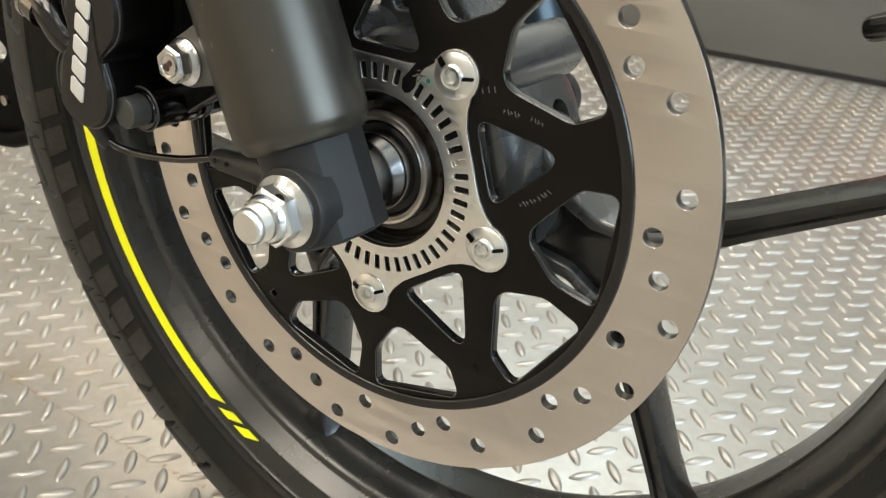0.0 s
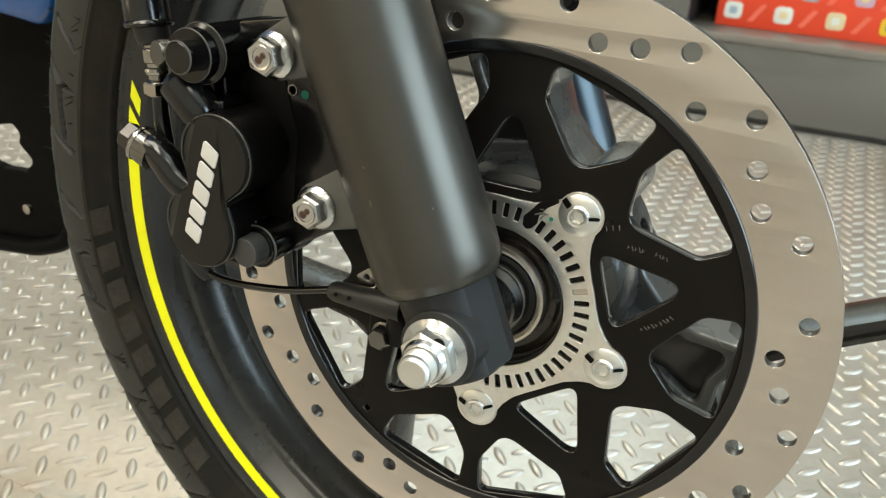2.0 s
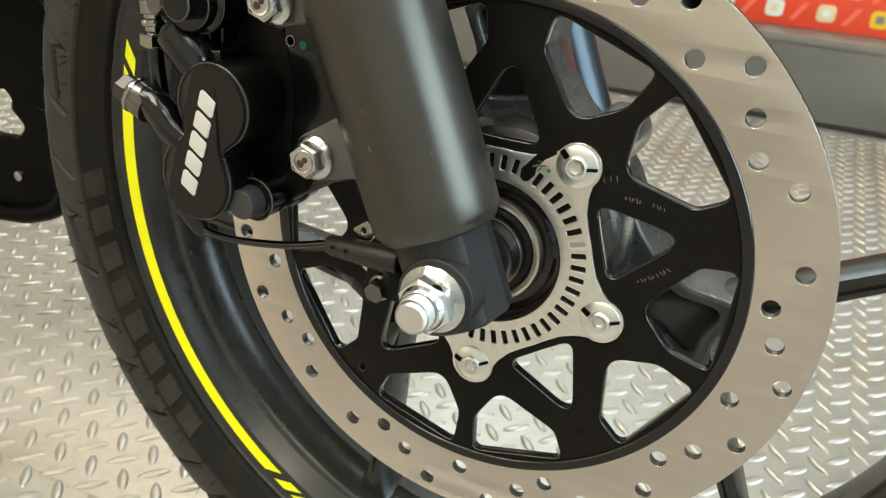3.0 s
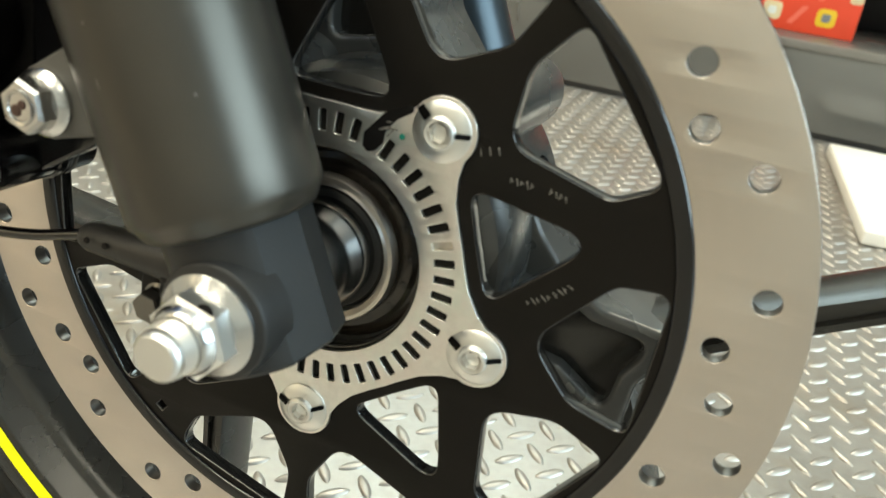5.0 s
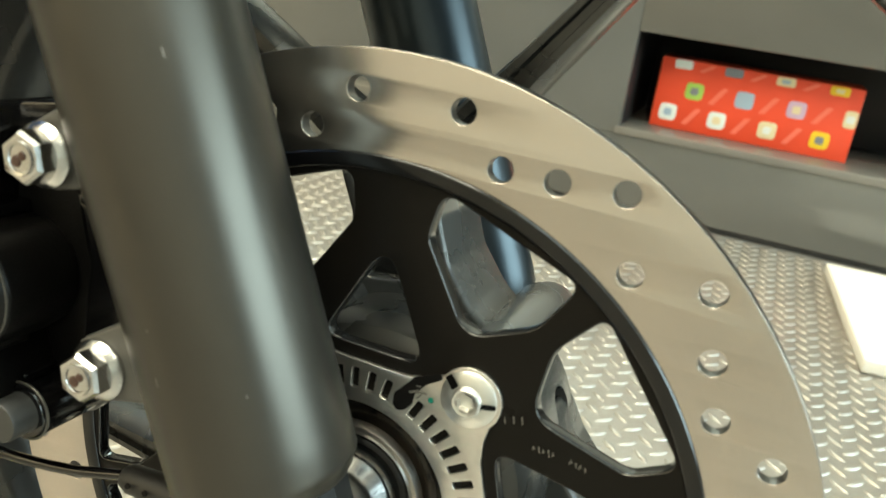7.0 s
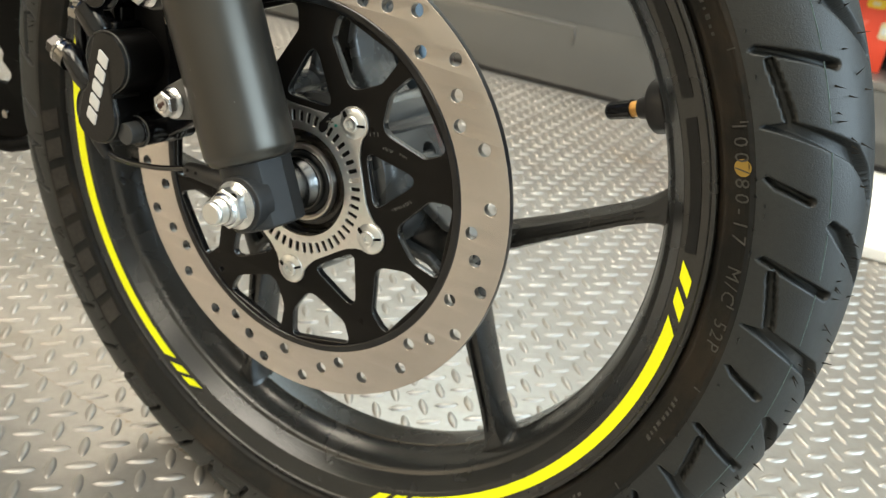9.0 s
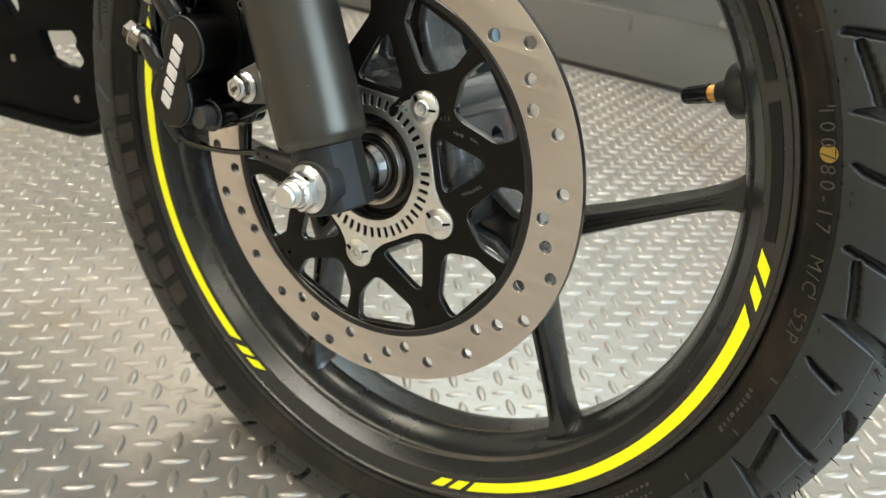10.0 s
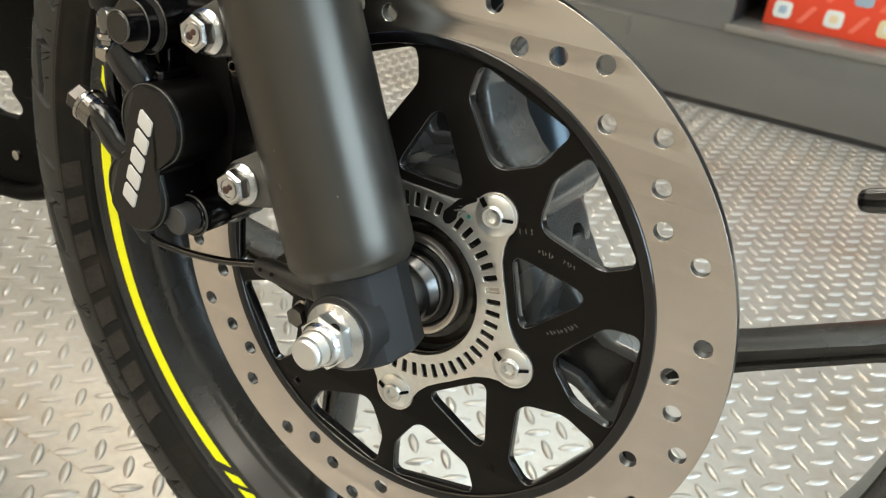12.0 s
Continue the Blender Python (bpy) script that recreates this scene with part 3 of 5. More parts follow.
def wrapped_text(text, deg_start, deg_per_m, r_base, size, mat, name, lift=0.0006, spacing=1.0):
    """Letters laid clockwise along the sidewall, their tops outwards."""
    cu = bpy.data.curves.new("letters", "FONT")
    cu.body, cu.size, cu.resolution_u, cu.space_character = text, size, 2, spacing
    ob = bpy.data.objects.new("letters", cu)
    scene.collection.objects.link(ob)
    bpy.context.view_layer.update()
    me = bpy.data.meshes.new_from_object(ob.evaluated_get(bpy.context.evaluated_depsgraph_get()))
    bpy.data.objects.remove(ob)
    bpy.data.curves.remove(cu)
    for v in me.vertices:
        v.co = side_point(r_base + v.co.y, deg_start - v.co.x * deg_per_m, lift)
    me.flip_normals()
    me.materials.clear()
    me.materials.append(mat)
    return part(name, me, mat, tyre)


wrapped_text("100/80-17", 22.6, 360 / (2 * math.pi * 0.252), 0.2468, 0.0102, PALE_MARK, "size_marking", spacing=1.42)
wrapped_text("M/C  52P", 6.6, 360 / (2 * math.pi * 0.252), 0.2470, 0.0098, PALE_MARK, "size_marking", spacing=1.25)


def side_bar(deg0, deg1, r0, r1, lift=0.0006, slant=0.0):
    n = max(2, int(abs(deg1 - deg0) / 0.6) + 1)
    verts, faces = [], []
    for i in range(n + 1):
        d = deg0 + (deg1 - deg0) * i / n
        verts += [side_point(r0, d, lift), side_point((r0 + r1) / 2, d + slant / 2, lift), side_point(r1, d + slant, lift)]
    for i in range(n):
        for k in (0, 1):
            faces.append((i * 3 + k, i * 3 + k + 1, i * 3 + k + 4, i * 3 + k + 3))
    # sides down to the rubber
    loop = [i * 3 for i in range(n + 1)] + [n * 3 + 1] + [i * 3 + 2 for i in range(n, -1, -1)] + [1]
    base = len(verts)
    verts += [verts[k] + Vector((0, lift + 0.0003, 0)) for k in loop]
    for i in range(len(loop)):
        k = (i + 1) % len(loop)
        faces.append((loop[i], loop[k], base + k, base + i))
    return verts, faces


def bars(rows, mat, name, lift=0.0006, label="", kind=""):
    verts, faces = [], []
    for row in rows:
        v, f = side_bar(*row[:4], lift, slant=row[4] if len(row) > 4 else 0.0)
        k = len(verts)
        verts += v
        faces += [tuple(q + k for q in g) for g in f]
    return part(name, raw_mesh(verts, faces, mat), mat, tyre, label, kind=kind)


# small unreadable moulded lines, and the large moulded letters as plain blocks
rng = random.Random(7)
small = []
for base, r0, r1 in ((-12, 0.2450, 0.2480), (-33, 0.2445, 0.2468), (-33, 0.2490, 0.2512), (-50, 0.2445, 0.2468), (-57, 0.2490, 0.2515), (40, 0.2450, 0.2480), (52, 0.246, 0.249)):
    d = base
    for _ in range(9):
        w = rng.uniform(0.2, 0.7)
        small.append((d, d - w, r0 + rng.uniform(0, 0.0006), r1 - rng.uniform(0.0002, 0.0012)))
        d -= w + rng.uniform(0.35, 0.6)
bars(small, PALE_MARK, "moulded_marking", kind="stuff")
ticks = [(d, d - 0.18, 0.2508, 0.2545) for d in (30, 22.5, 2, -9, -17.5, -27, -38, -44, -52, -61)]
bars(ticks, PALE_MARK, "moulded_tick", kind="stuff")
blocks = []
for k in range(8):
    d = -136.6 - k * 5.1
    blocks.append((d, d - 3.5, 0.2432, 0.2528, 0.7))
bars(blocks, LETTER_RUBBER, "moulded_lettering", 0.0009, kind="stuff")

dot = bmesh.new()
bmesh.ops.create_circle(dot, cap_ends=True, segments=20, radius=0.0042)
for v in dot.verts:
    v.co = side_point(0.2505 + v.co.y, 17.6 + math.degrees(v.co.x / 0.2505), 0.0004)
part("paint_dot", dot, OCHRE, tyre, "ochre paint dot")

# a fine mould seam round the near shoulder
j = SIDE_POINTS + int(np.argmin(np.abs(cum[SIDE_POINTS:NP // 2] - edge_near - 0.0340)))
seam_v, seam_f = [], []
for i in range(720):
    a = radians(i / 2)
    for dj, up in ((-1, 0.0), (0, 0.00035), (1, 0.0)):
        f = 0.45 * dj
        r = np_prof[j, 0] + f * (np_prof[j + 1, 0] - np_prof[j, 0]) + up * np_normal[j, 0]
        y = np_prof[j, 1] + f * (np_prof[j + 1, 1] - np_prof[j, 1]) + up * np_normal[j, 1]
        seam_v.append((r * math.cos(a), MID + y, r * math.sin(a)))
at = (-(np.arange(720) / 2 - 0.4) / 360 * 2 * math.pi * 283) % ARC
for i in range(720):
    k = (i + 1) % 720
    if any(abs(at[i] - c) < w for c, w in ((10.5, 5.5), (79.5, 3.0), (50.0, 3.0))):
        continue
    for q in (0, 1):
        seam_f.append((i * 3 + q, k * 3 + q, k * 3 + q + 1, i * 3 + q + 1))
part("mould_seam", raw_mesh(seam_v, seam_f, SEAM), SEAM, tyre, "thin pale teal seam line")

# moulding hairs
rng = random.Random(11)
hair_v, hair_f = [], []
for k in range(460):
    d = rng.uniform(0, 360)
    s = rng.choice((0.2570, 0.2600, 0.2900, 0.2945, 0.2945, 0.2980, 0.3000))
    j = int(np.argmin(np.abs(np_prof[:NP // 2, 0] - s)))
    a = radians(d)
    er, et = Vector((math.cos(a), 0, math.sin(a))), Vector((-math.sin(a), 0, math.cos(a)))
    p = er * np_prof[j, 0] + Vector((0, MID + np_prof[j, 1], 0))
    nrm = (er * np_normal[j, 0] + Vector((0, np_normal[j, 1], 0)) + et * rng.uniform(-0.7, 0.7)).normalized()
    l = rng.uniform(0.0030, 0.0068)
    side = nrm.cross(et).normalized() * 0.00045
    b = len(hair_v)
    hair_v += [p - side - et * 0.0004, p + side - et * 0.0004, p + et * 0.00045, p + nrm * l]
    hair_f += [(b, b + 1, b + 3), (b + 1, b + 2, b + 3), (b + 2, b, b + 3)]
part("rubber_hair", raw_mesh(hair_v, hair_f, SIDE_RUBBER), SIDE_RUBBER, tyre, "thin rubber moulding hairs", kind="stuff")

# ---- front wheel: rim, spokes and hub ----
half_rim = [(0.2370, 0.0345), (0.2377, 0.0362), (0.2377, 0.0378), (0.2371, 0.0387), (0.2360, 0.0390), (0.2350, 0.0386), (0.2343, 0.0376), (0.2332, 0.0369), (0.2213, 0.0349), (0.2209, 0.0346), (0.2206, 0.0342), (0.2203, 0.03376), (0.2145, 0.02525), (0.2142, 0.0248), (0.2136, 0.0242), (0.2124, 0.0236), (0.2112, 0.0226), (0.2104, 0.0212), (0.2092, 0.0195), (0.2066, 0.0090), (0.2052, 0.0022), (0.2044, 0.0012)]
GROOVE_AT = (0.2062, MID)
# the far half of the well is flatter
far_half = [(0.2044, MID + 0.0012), (0.2047, MID + 0.0080), (0.2053, MID + 0.0180), (0.2060, MID + 0.0240), (0.2068, MID + 0.0262), (0.2084, MID + 0.0276), (0.2140, MID + 0.0320), (0.2220, MID + 0.0360)] + [(r, MID + y) for r, y in half_rim[7::-1]]
loop = [(r, MID - y) for r, y in half_rim] + [GROOVE_AT] + far_half + [(0.2310, MID + 0.032), (0.2160, MID + 0.012), (0.2160, MID - 0.012), (0.2310, MID - 0.032)]
rv, rf = ring_y(loop, 320)
rim = part("rim", raw_mesh(rv, rf, RIM_BLACK, angle=28), RIM_BLACK, motorcycle, "satin black cast alloy rim")


def rim_band(deg0, deg1, r0, r1, skew0=0.0, skew1=0.0, lift=0.0004):
    """A strip of tape on the rim's near face, its ends cut at a slant."""
    n = max(2, int(abs(deg1 - deg0) / 1.0) + 1)
    verts, faces = [], []
    for i in range(n + 1):
        t = i / n
        d0 = deg0 + (deg1 - deg0) * t
        for s in (0.0, 0.5, 1.0):
            r = r0 + (r1 - r0) * s
            d = d0 + (skew0 + (skew1 - skew0) * t) * s
            y = MID - float(np.interp(r, [0.2210, 0.2330], [0.0348, 0.0368])) - lift
            verts.append((r * math.cos(radians(d)), y, r * math.sin(radians(d))))
    for i in range(n):
        for k in (0, 1):
            faces.append((i * 3 + k, i * 3 + k + 1, i * 3 + k + 4, i * 3 + k + 3))
    return raw_mesh(verts, faces, YELLOW)


TAPE0, TAPE1 = 0.2240, 0.2305
for b in (5.1, -115.2, 124.8):
    part("yellow_tape", rim_band(b - 69.5, b - 8.0, TAPE0, TAPE1, -2.2, -2.4), YELLOW, rim, "fluorescent yellow rim tape")
    for s, e in ((b - 2.5, b), (b - 6.0, b - 3.7), (b - 73.0, b - 70.6), (b - 76.6, b - 74.2)):
        part("yellow_dash", rim_band(s, e, TAPE0, TAPE1, -2.4, -2.4), YELLOW, rim, "short fluorescent yellow dash")
for a0, a1 in ((6.2, 23.4), (25.8, 47.0)):
    me = rim_band(a0, a1, TAPE0, 0.2295, 0.0, 0.0)
    me.materials.clear()
    me.materials.append(GREY_TAPE)
    part("grey_tape", me, GREY_TAPE, rim, "black glossy rim tape")


def beam(a, b, wa, wb, y0, y1, ridge=0.0025):
    """A cast arm from a towards b in the wheel's plane, tapering, with chamfered edges and a channel along its face; it flows into the rim in wide fillets."""
    a, b = Vector(a), Vector(b)
    d = (b - a).normalized()
    nrm = Vector((-d.y, d.x))
    rim_r = 0.2098

    def on_rim(p):
        """Where the line from p along d meets the rim."""
        h = p.dot(d)
        return p + d * (-h + math.sqrt(h * h - p.dot(p) + rim_r * rim_r))

    foot = on_rim(a)
    turn = math.atan2(foot.y, foot.x)
    tangent = Vector((-math.sin(turn), math.cos(turn)))
    lean = 1 if tangent.dot(nrm) > 0 else -1
    start = foot - d * 0.030
    sec = [(-1.0, 0.006), (-0.72, 0.0), (-0.34, 0.0), (-0.22, ridge), (0.22, ridge), (0.34, 0.0), (0.72, 0.0), (1.0, 0.006)]

    def prof_y(open_channel):
        """The section, its channel fading out towards the rim."""
        front = [(s, y0 + (h * open_channel if abs(s) < 0.3 else h)) for s, h in sec]
        return front + [(s, y1 - h) for s, h in ((1.0, 0.006), (0.72, 0.0), (-0.72, 0.0), (-1.0, 0.006))]

    bm = bmesh.new()
    rings = []
    for t in (0.0, 0.3, 0.6):
        p, w = a.lerp(start, t), wa + (wb - wa) * min(1.0, t / 0.75)
        rings.append([bm.verts.new((p.x + nrm.x * s * w / 2, y, p.y + nrm.y * s * w / 2)) for s, y in prof_y(1.0)])
    for t in (0.0, 0.3, 0.5, 0.65, 0.78, 0.9, 1.0):
        ring = []
        for s, y in prof_y(max(0.0, 1 - 2 * t)):
            p0 = start + nrm * s * wb / 2
            p1 = on_rim(p0)
            ang = turn + lean * s * 0.088
            p2 = Vector((rim_r * math.cos(ang), rim_r * math.sin(ang)))
            p = p0 * (1 - t) ** 2 + p1 * 2 * t * (1 - t) + p2 * t * t
            ring.append(bm.verts.new((p.x, y, p.y)))
        rings.append(ring)
    for r0, r1 in zip(rings, rings[1:]):
        for k in range(len(r0)):
            bm.faces.new((r0[k], r0[(k + 1) % len(r0)], r1[(k + 1) % len(r0)], r1[k]))
    bm.faces.new(rings[0])
    bm.faces.new(rings[-1][::-1])
    bmesh.ops.recalc_face_normals(bm, faces=bm.faces)
    return bm


def drilled(me, angles):
    """The hub's drum with round holes through its wall."""
    ob = new("drum", me)
    cutters = []
    for d in angles:
        x, z = polar(1.0, d)
        c = new("cutter", mesh_of(lathe([(0.046, 0.0), (0.046, 0.0075), (0.070, 0.0075), (0.070, 0.0)], (0, 0.0620, 0), (x, 0, z), 28), HUB_BLACK))
        mod = ob.modifiers.new("hole", "BOOLEAN")
        mod.operation, mod.object, mod.solver = "DIFFERENCE", c, "EXACT"
        cutters.append(c)
    bpy.context.view_layer.update()
    out = bpy.data.meshes.new_from_object(ob.evaluated_get(bpy.context.evaluated_depsgraph_get()))
    for o in [ob] + cutters:
        bpy.data.objects.remove(o)
    out.set_sharp_from_angle(angle=radians(30))
    return out


for axis_deg in (-19.3, 100.7, 220.7):
    ax = Matrix.Rotation(radians(axis_deg), 2)
    for s in (1, -1):
        p, q = ax @ Vector((0.084, -0.006 * s)), ax @ Vector((0.1735, 0.0920 * s))
        part("spoke", beam(p, q, 0.022, 0.0105, MID - 0.013, MID + 0.013), RIM_BLACK, motorcycle)
    web = [ax @ Vector(v) for v in ((0.036, -0.040), (0.052, -0.027), (0.066, -0.0195), (0.082, -0.0165), (0.100, -0.0210), (0.112, -0.030), (0.104, 0.0), (0.112, 0.030), (0.100, 0.0210), (0.082, 0.0165), (0.066, 0.0195), (0.052, 0.027), (0.036, 0.040))]
    # a cast pocket in its near face; a darker floor paint adds to its shade
    pocket = [ax @ Vector(v) for v in ((0.060, -0.0135), (0.080, -0.0100), (0.100, -0.0150), (0.097, 0.0), (0.100, 0.0150), (0.080, 0.0100), (0.060, 0.0135))]
    rootlet = part("spoke_root", plate(rounded([tuple(v) for v in web], 0.010), [rounded([tuple(v) for v in pocket], 0.004)], MID - 0.020, MID + 0.020, HUB_BLACK, 0.0022), HUB_BLACK, motorcycle)
    part("pocket_floor", plate(rounded([tuple(ax @ Vector(v)) for v in ((0.054, -0.0160), (0.080, -0.0120), (0.101, -0.0175), (0.101, 0.0175), (0.080, 0.0120), (0.054, 0.0160))], 0.004), [], MID - 0.0138, MID + 0.0185, RIM_BLACK, 0.0005), RIM_BLACK, rootlet)
drum = lathe([(0.009, 0.020), (0.009, 0.0325), (0.010, 0.0370), (0.011, 0.0465), (0.014, 0.0520), (0.019, 0.0545), (0.026, 0.0550), (0.050, 0.0550), (0.075, 0.0550), (0.079, 0.0540), (0.083, 0.0510), (0.087, 0.0470), (0.100, 0.0450), (0.107, 0.0400), (0.112, 0.0300), (0.112, 0.0150), (0.060, 0.0150), (0.012, 0.0150), (0.009, 0.020)], seg=96)
bmesh.ops.remove_doubles(drum, verts=drum.verts, dist=1e-6)
part("hub", drilled(mesh_of(drum, HUB_BLACK), (22.5, 142.5, 262.5)), HUB_BLACK, motorcycle)
for k in range(5):
    d = 53.2 - 72 * k
    part("hub_lug", lathe([(0.0052, 0.0), (0.0052, 0.0095), (0.012, 0.0105), (0.040, 0.0125), (0.070, 0.0130), (0.088, 0.0130), (0.0945, 0.0115), (0.0980, 0.0080), (0.0990, 0.0)], (*polar(0.0545, d)[:1], 0, polar(0.0545, d)[1]), seg=24), HUB_BLACK, motorcycle)
part("seal_seat", lathe([(0.009, 0.0320), (0.0085, 0.0290), (0.0065, 0.0275), (0.0065, 0.0245), (0.004, 0.0240), (0.004, 0.0)], seg=72), HUB_SEAT, motorcycle, "gloss black seal seat, brown reflection put into its colour")
for k in range(18):
    x, z = polar(0.0262, 20 * k + 6)
    part("seat_stud", lathe([(0.0, 0.0013), (0.0003, 0.0011), (0.0005, 0.0)], (x, 0.0066, z), (0, -1, 0), 10), GLOSS_BLACK, motorcycle)
part("bearing_ring", lathe([(0.006, 0.0240), (0.0018, 0.0240), (0.0006, 0.0234), (0.0004, 0.0222), (0.0012, 0.0206), (0.003, 0.0199), (0.006, 0.0198)], seg=72), SEAL_STEEL, motorcycle, "machined metal seal ring")
part("dust_seal", lathe([(0.0040, 0.0202), (0.0022, 0.0190), (0.0030, 0.0172), (0.0030, 0.0)], seg=64), SOFT_BLACK, motorcycle, "black rubber seal")
part("axle_spacer", lathe([(0.004, 0.0166), (-0.0030, 0.0166), (-0.0042, 0.0160), (-0.0080, 0.0146), (-0.0100, 0.0140), (-0.030, 0.0138)], seg=56), SPACER, motorcycle, "turned metal axle spacer")

# valve
vo = Vector((0.1885, 0.056, 0.0865))
va = (Vector((0.1559, 0.0626, 0.0743)) - vo).normalized()
valve = part("valve_stem", lathe([(-0.006, 0.0), (-0.006, 0.0145), (0.0045, 0.0145), (0.0058, 0.0136), (0.0064, 0.0085), (0.0085, 0.0068), (0.0145, 0.0056), (0.015, 0.0055), (0.015, 0.0)], vo, va, 28), SOFT_BLACK, motorcycle, "black rubber valve stem")
part("valve_thread", lathe([(0.015, 0.0), (0.015, 0.0044), (0.0195, 0.0044), (0.0195, 0.0)], vo, va, 24), BRASS, valve, "brass valve thread")
cap_bm = lathe([(0.0195, 0.0), (0.0195, 0.0052), (0.0215, 0.0052), (0.0318, 0.0048), (0.0340, 0.0042), (0.0350, 0.0030), (0.0350, 0.0)], vo, va, 36)
cap_bm.verts.index_update()
for v in cap_bm.verts:
    h = (v.co - vo).dot(va)
    out = v.co - vo - va * h
    if 0.021 < h < 0.033 and v.index % 3 == 0:
        v.co -= out * 0.12
part("valve_cap", cap_bm, GLOSS_BLACK, valve, "ribbed black valve cap")

# ---- brake disc ----
SECTOR = 17.2
STEP = [(0, 0.1164), (1, 0.1215), (2, 0.1305), (3, 0.1164), (4, 0.1305), (5, 0.1215), (6, 0.1164), (7, 0.1267), (9, 0.1267)]
holes = []
for k in range(5):
    for n, r in STEP:
        holes.append(circle(*polar(r, SECTOR - 14.4 - 72 * k - 7.2 * n), 0.0036, 24))
R_IN, R_OUT = 0.1086, 0.1380
disc = part("brake_disc", plate(circle(0, 0, R_OUT, 240), [circle(0, 0, R_IN, 200)] + holes, 0.0, 0.0045, STEEL, 0.0003), STEEL, motorcycle, "drilled brushed steel brake disc")

disc.data.materials.append(DISC_EDGE)
disc.data.materials.append(HOLE_WALL)
for poly in disc.data.polygons:
    if abs(poly.normal.y) < 0.8:
        poly.material_index = 1 if math.hypot(poly.center.x, poly.center.z) > R_OUT - 0.001 else 2


def window(sector, side):
    pts = [(0.0690, 24.0), (0.0860, 33.4), (0.1040, 33.0), (0.1040, 8.0), (0.0895, 7.6)]
    out = [polar(r, sector + side * a) for r, a in pts]
    rad = [0.0085, 0.012, 0.0035, 0.0045, 0.007]
    if side < 0:
        out, rad = out[::-1], rad[::-1]
    return rounded(out, rad, 6)


wins = []
for k in range(5):
    s = SECTOR - 72 * k
    wins += [window(s, 1), window(s, -1)]
    wins.append(rounded([polar(0.0535, s + 18.5), polar(0.0505, s), polar(0.0535, s - 18.5), polar(0.0845, s)], [0.004, 0.02, 0.004, 0.0055], 6))
wins.append([polar(0.1001, -127.5), polar(0.1001, -125.9), polar(0.0971, -125.9), polar(0.0971, -127.5)])
carrier_me = plate(circle(0, 0, R_IN - 0.0003, 200), [circle(0, 0, 0.0318, 96)] + wins, 0.0004, 0.0056, BLACK_PAINT, 0.0008)
carrier_me.materials.append(CUT_EDGE)
for poly in carrier_me.polygons:
    if abs(poly.normal.y) < 0.94:
        poly.material_index = 1
part("disc_carrier", carrier_me, BLACK_PAINT, disc, "satin black coated carrier with cut-out windows")
er, ef = ring_y([(R_IN + 0.0004, 0.003), (R_IN + 0.0004, -0.0004), (R_IN, -0.0008), (R_IN - 0.0032, -0.0010), (R_IN - 0.0038, -0.0008), (R_IN - 0.0043, -0.0003), (R_IN - 0.0046, 0.0003), (R_IN - 0.0046, 0.003)], 200)
part("carrier_rim", raw_mesh(er, ef, GLOSS_BLACK), GLOSS_BLACK, disc, "raised black edge of the carrier")

# tone ring with its slots and five ears
outline = []
for k in range(5):
    c = 53.2 - 72 * k
    bx, bz = polar(0.0565, c)
    outline += [polar(0.0466, c + 36), polar(0.0468, c + 29), polar(0.0485, c + 20), polar(0.0523, c + 13.5)]
    for i in range(13):
        a = c + 96 - i * 16
        outline.append((bx + 0.0099 * math.cos(radians(a)), bz + 0.0099 * math.sin(radians(a))))
    outline += [polar(0.0523, c - 13.5), polar(0.0485, c - 20), polar(0.0468, c - 29)]
slots = []
for k in range(48):
    a = 18.6 + 7.5 * k
    w0 = math.degrees(0.00125 / 0.0375)
    w1 = math.degrees(0.00125 / 0.0440)
    slots.append(rounded([polar(0.0375, a - w0), polar(0.0440, a - w1), polar(0.0440, a + w1), polar(0.0375, a + w0)], 0.0006, 2))
# Bright plates behind five slots stand in for light seen through them.
for k in range(5):
    c = 18.6 - 72 * k
    pad = [polar(0.0372, c - 2.4), polar(0.0446, c - 2.4), polar(0.0446, c + 2.4), polar(0.0372, c + 2.4)]
    part("slot_light_plate", plate(rounded(pad, 0.0006, 2), [], 0.00025, 0.0005, SEAL_STEEL, 0.00005), SEAL_STEEL, disc, "small bright plate in place of light through a slot")
tone = part("tone_ring", plate(outline, [circle(0, 0, 0.0330, 120)] + slots, -0.0012, 0.0002, TONE_ZINC, 0.0002), TONE_ZINC, disc, "slotted zinc-plated sensor ring")


def socket_bolt():
    """A low domed bolt with a hexagon socket, its top towards -y."""
    bm = lathe([(0.0, 0.0), (0.0, 0.0086), (0.0004, 0.0087), (0.0007, 0.0084), (0.0017, 0.0054), (0.0018, 0.0047), (0.0029, 0.0045), (0.0033, 0.0040), (0.0031, 0.0031)], (0, 0, 0), (0, -1, 0), 32)
    hexa = []
    for h, r in ((0.0031, 0.0031), (0.0030, 0.0026), (0.0010, 0.0025)):
        hexa.append([bm.verts.new((r * math.cos(radians(60 * i + 10)), -h, r * math.sin(radians(60 * i + 10)))) for i in range(6)])
    for a, b in zip(hexa, hexa[1:]):
        for i in range(6):
            bm.faces.new((a[i], a[(i + 1) % 6], b[(i + 1) % 6], b[i]))
    bm.faces.new(hexa[-1])
    return mesh_of(bm, BOLT_ZINC, angle=30)


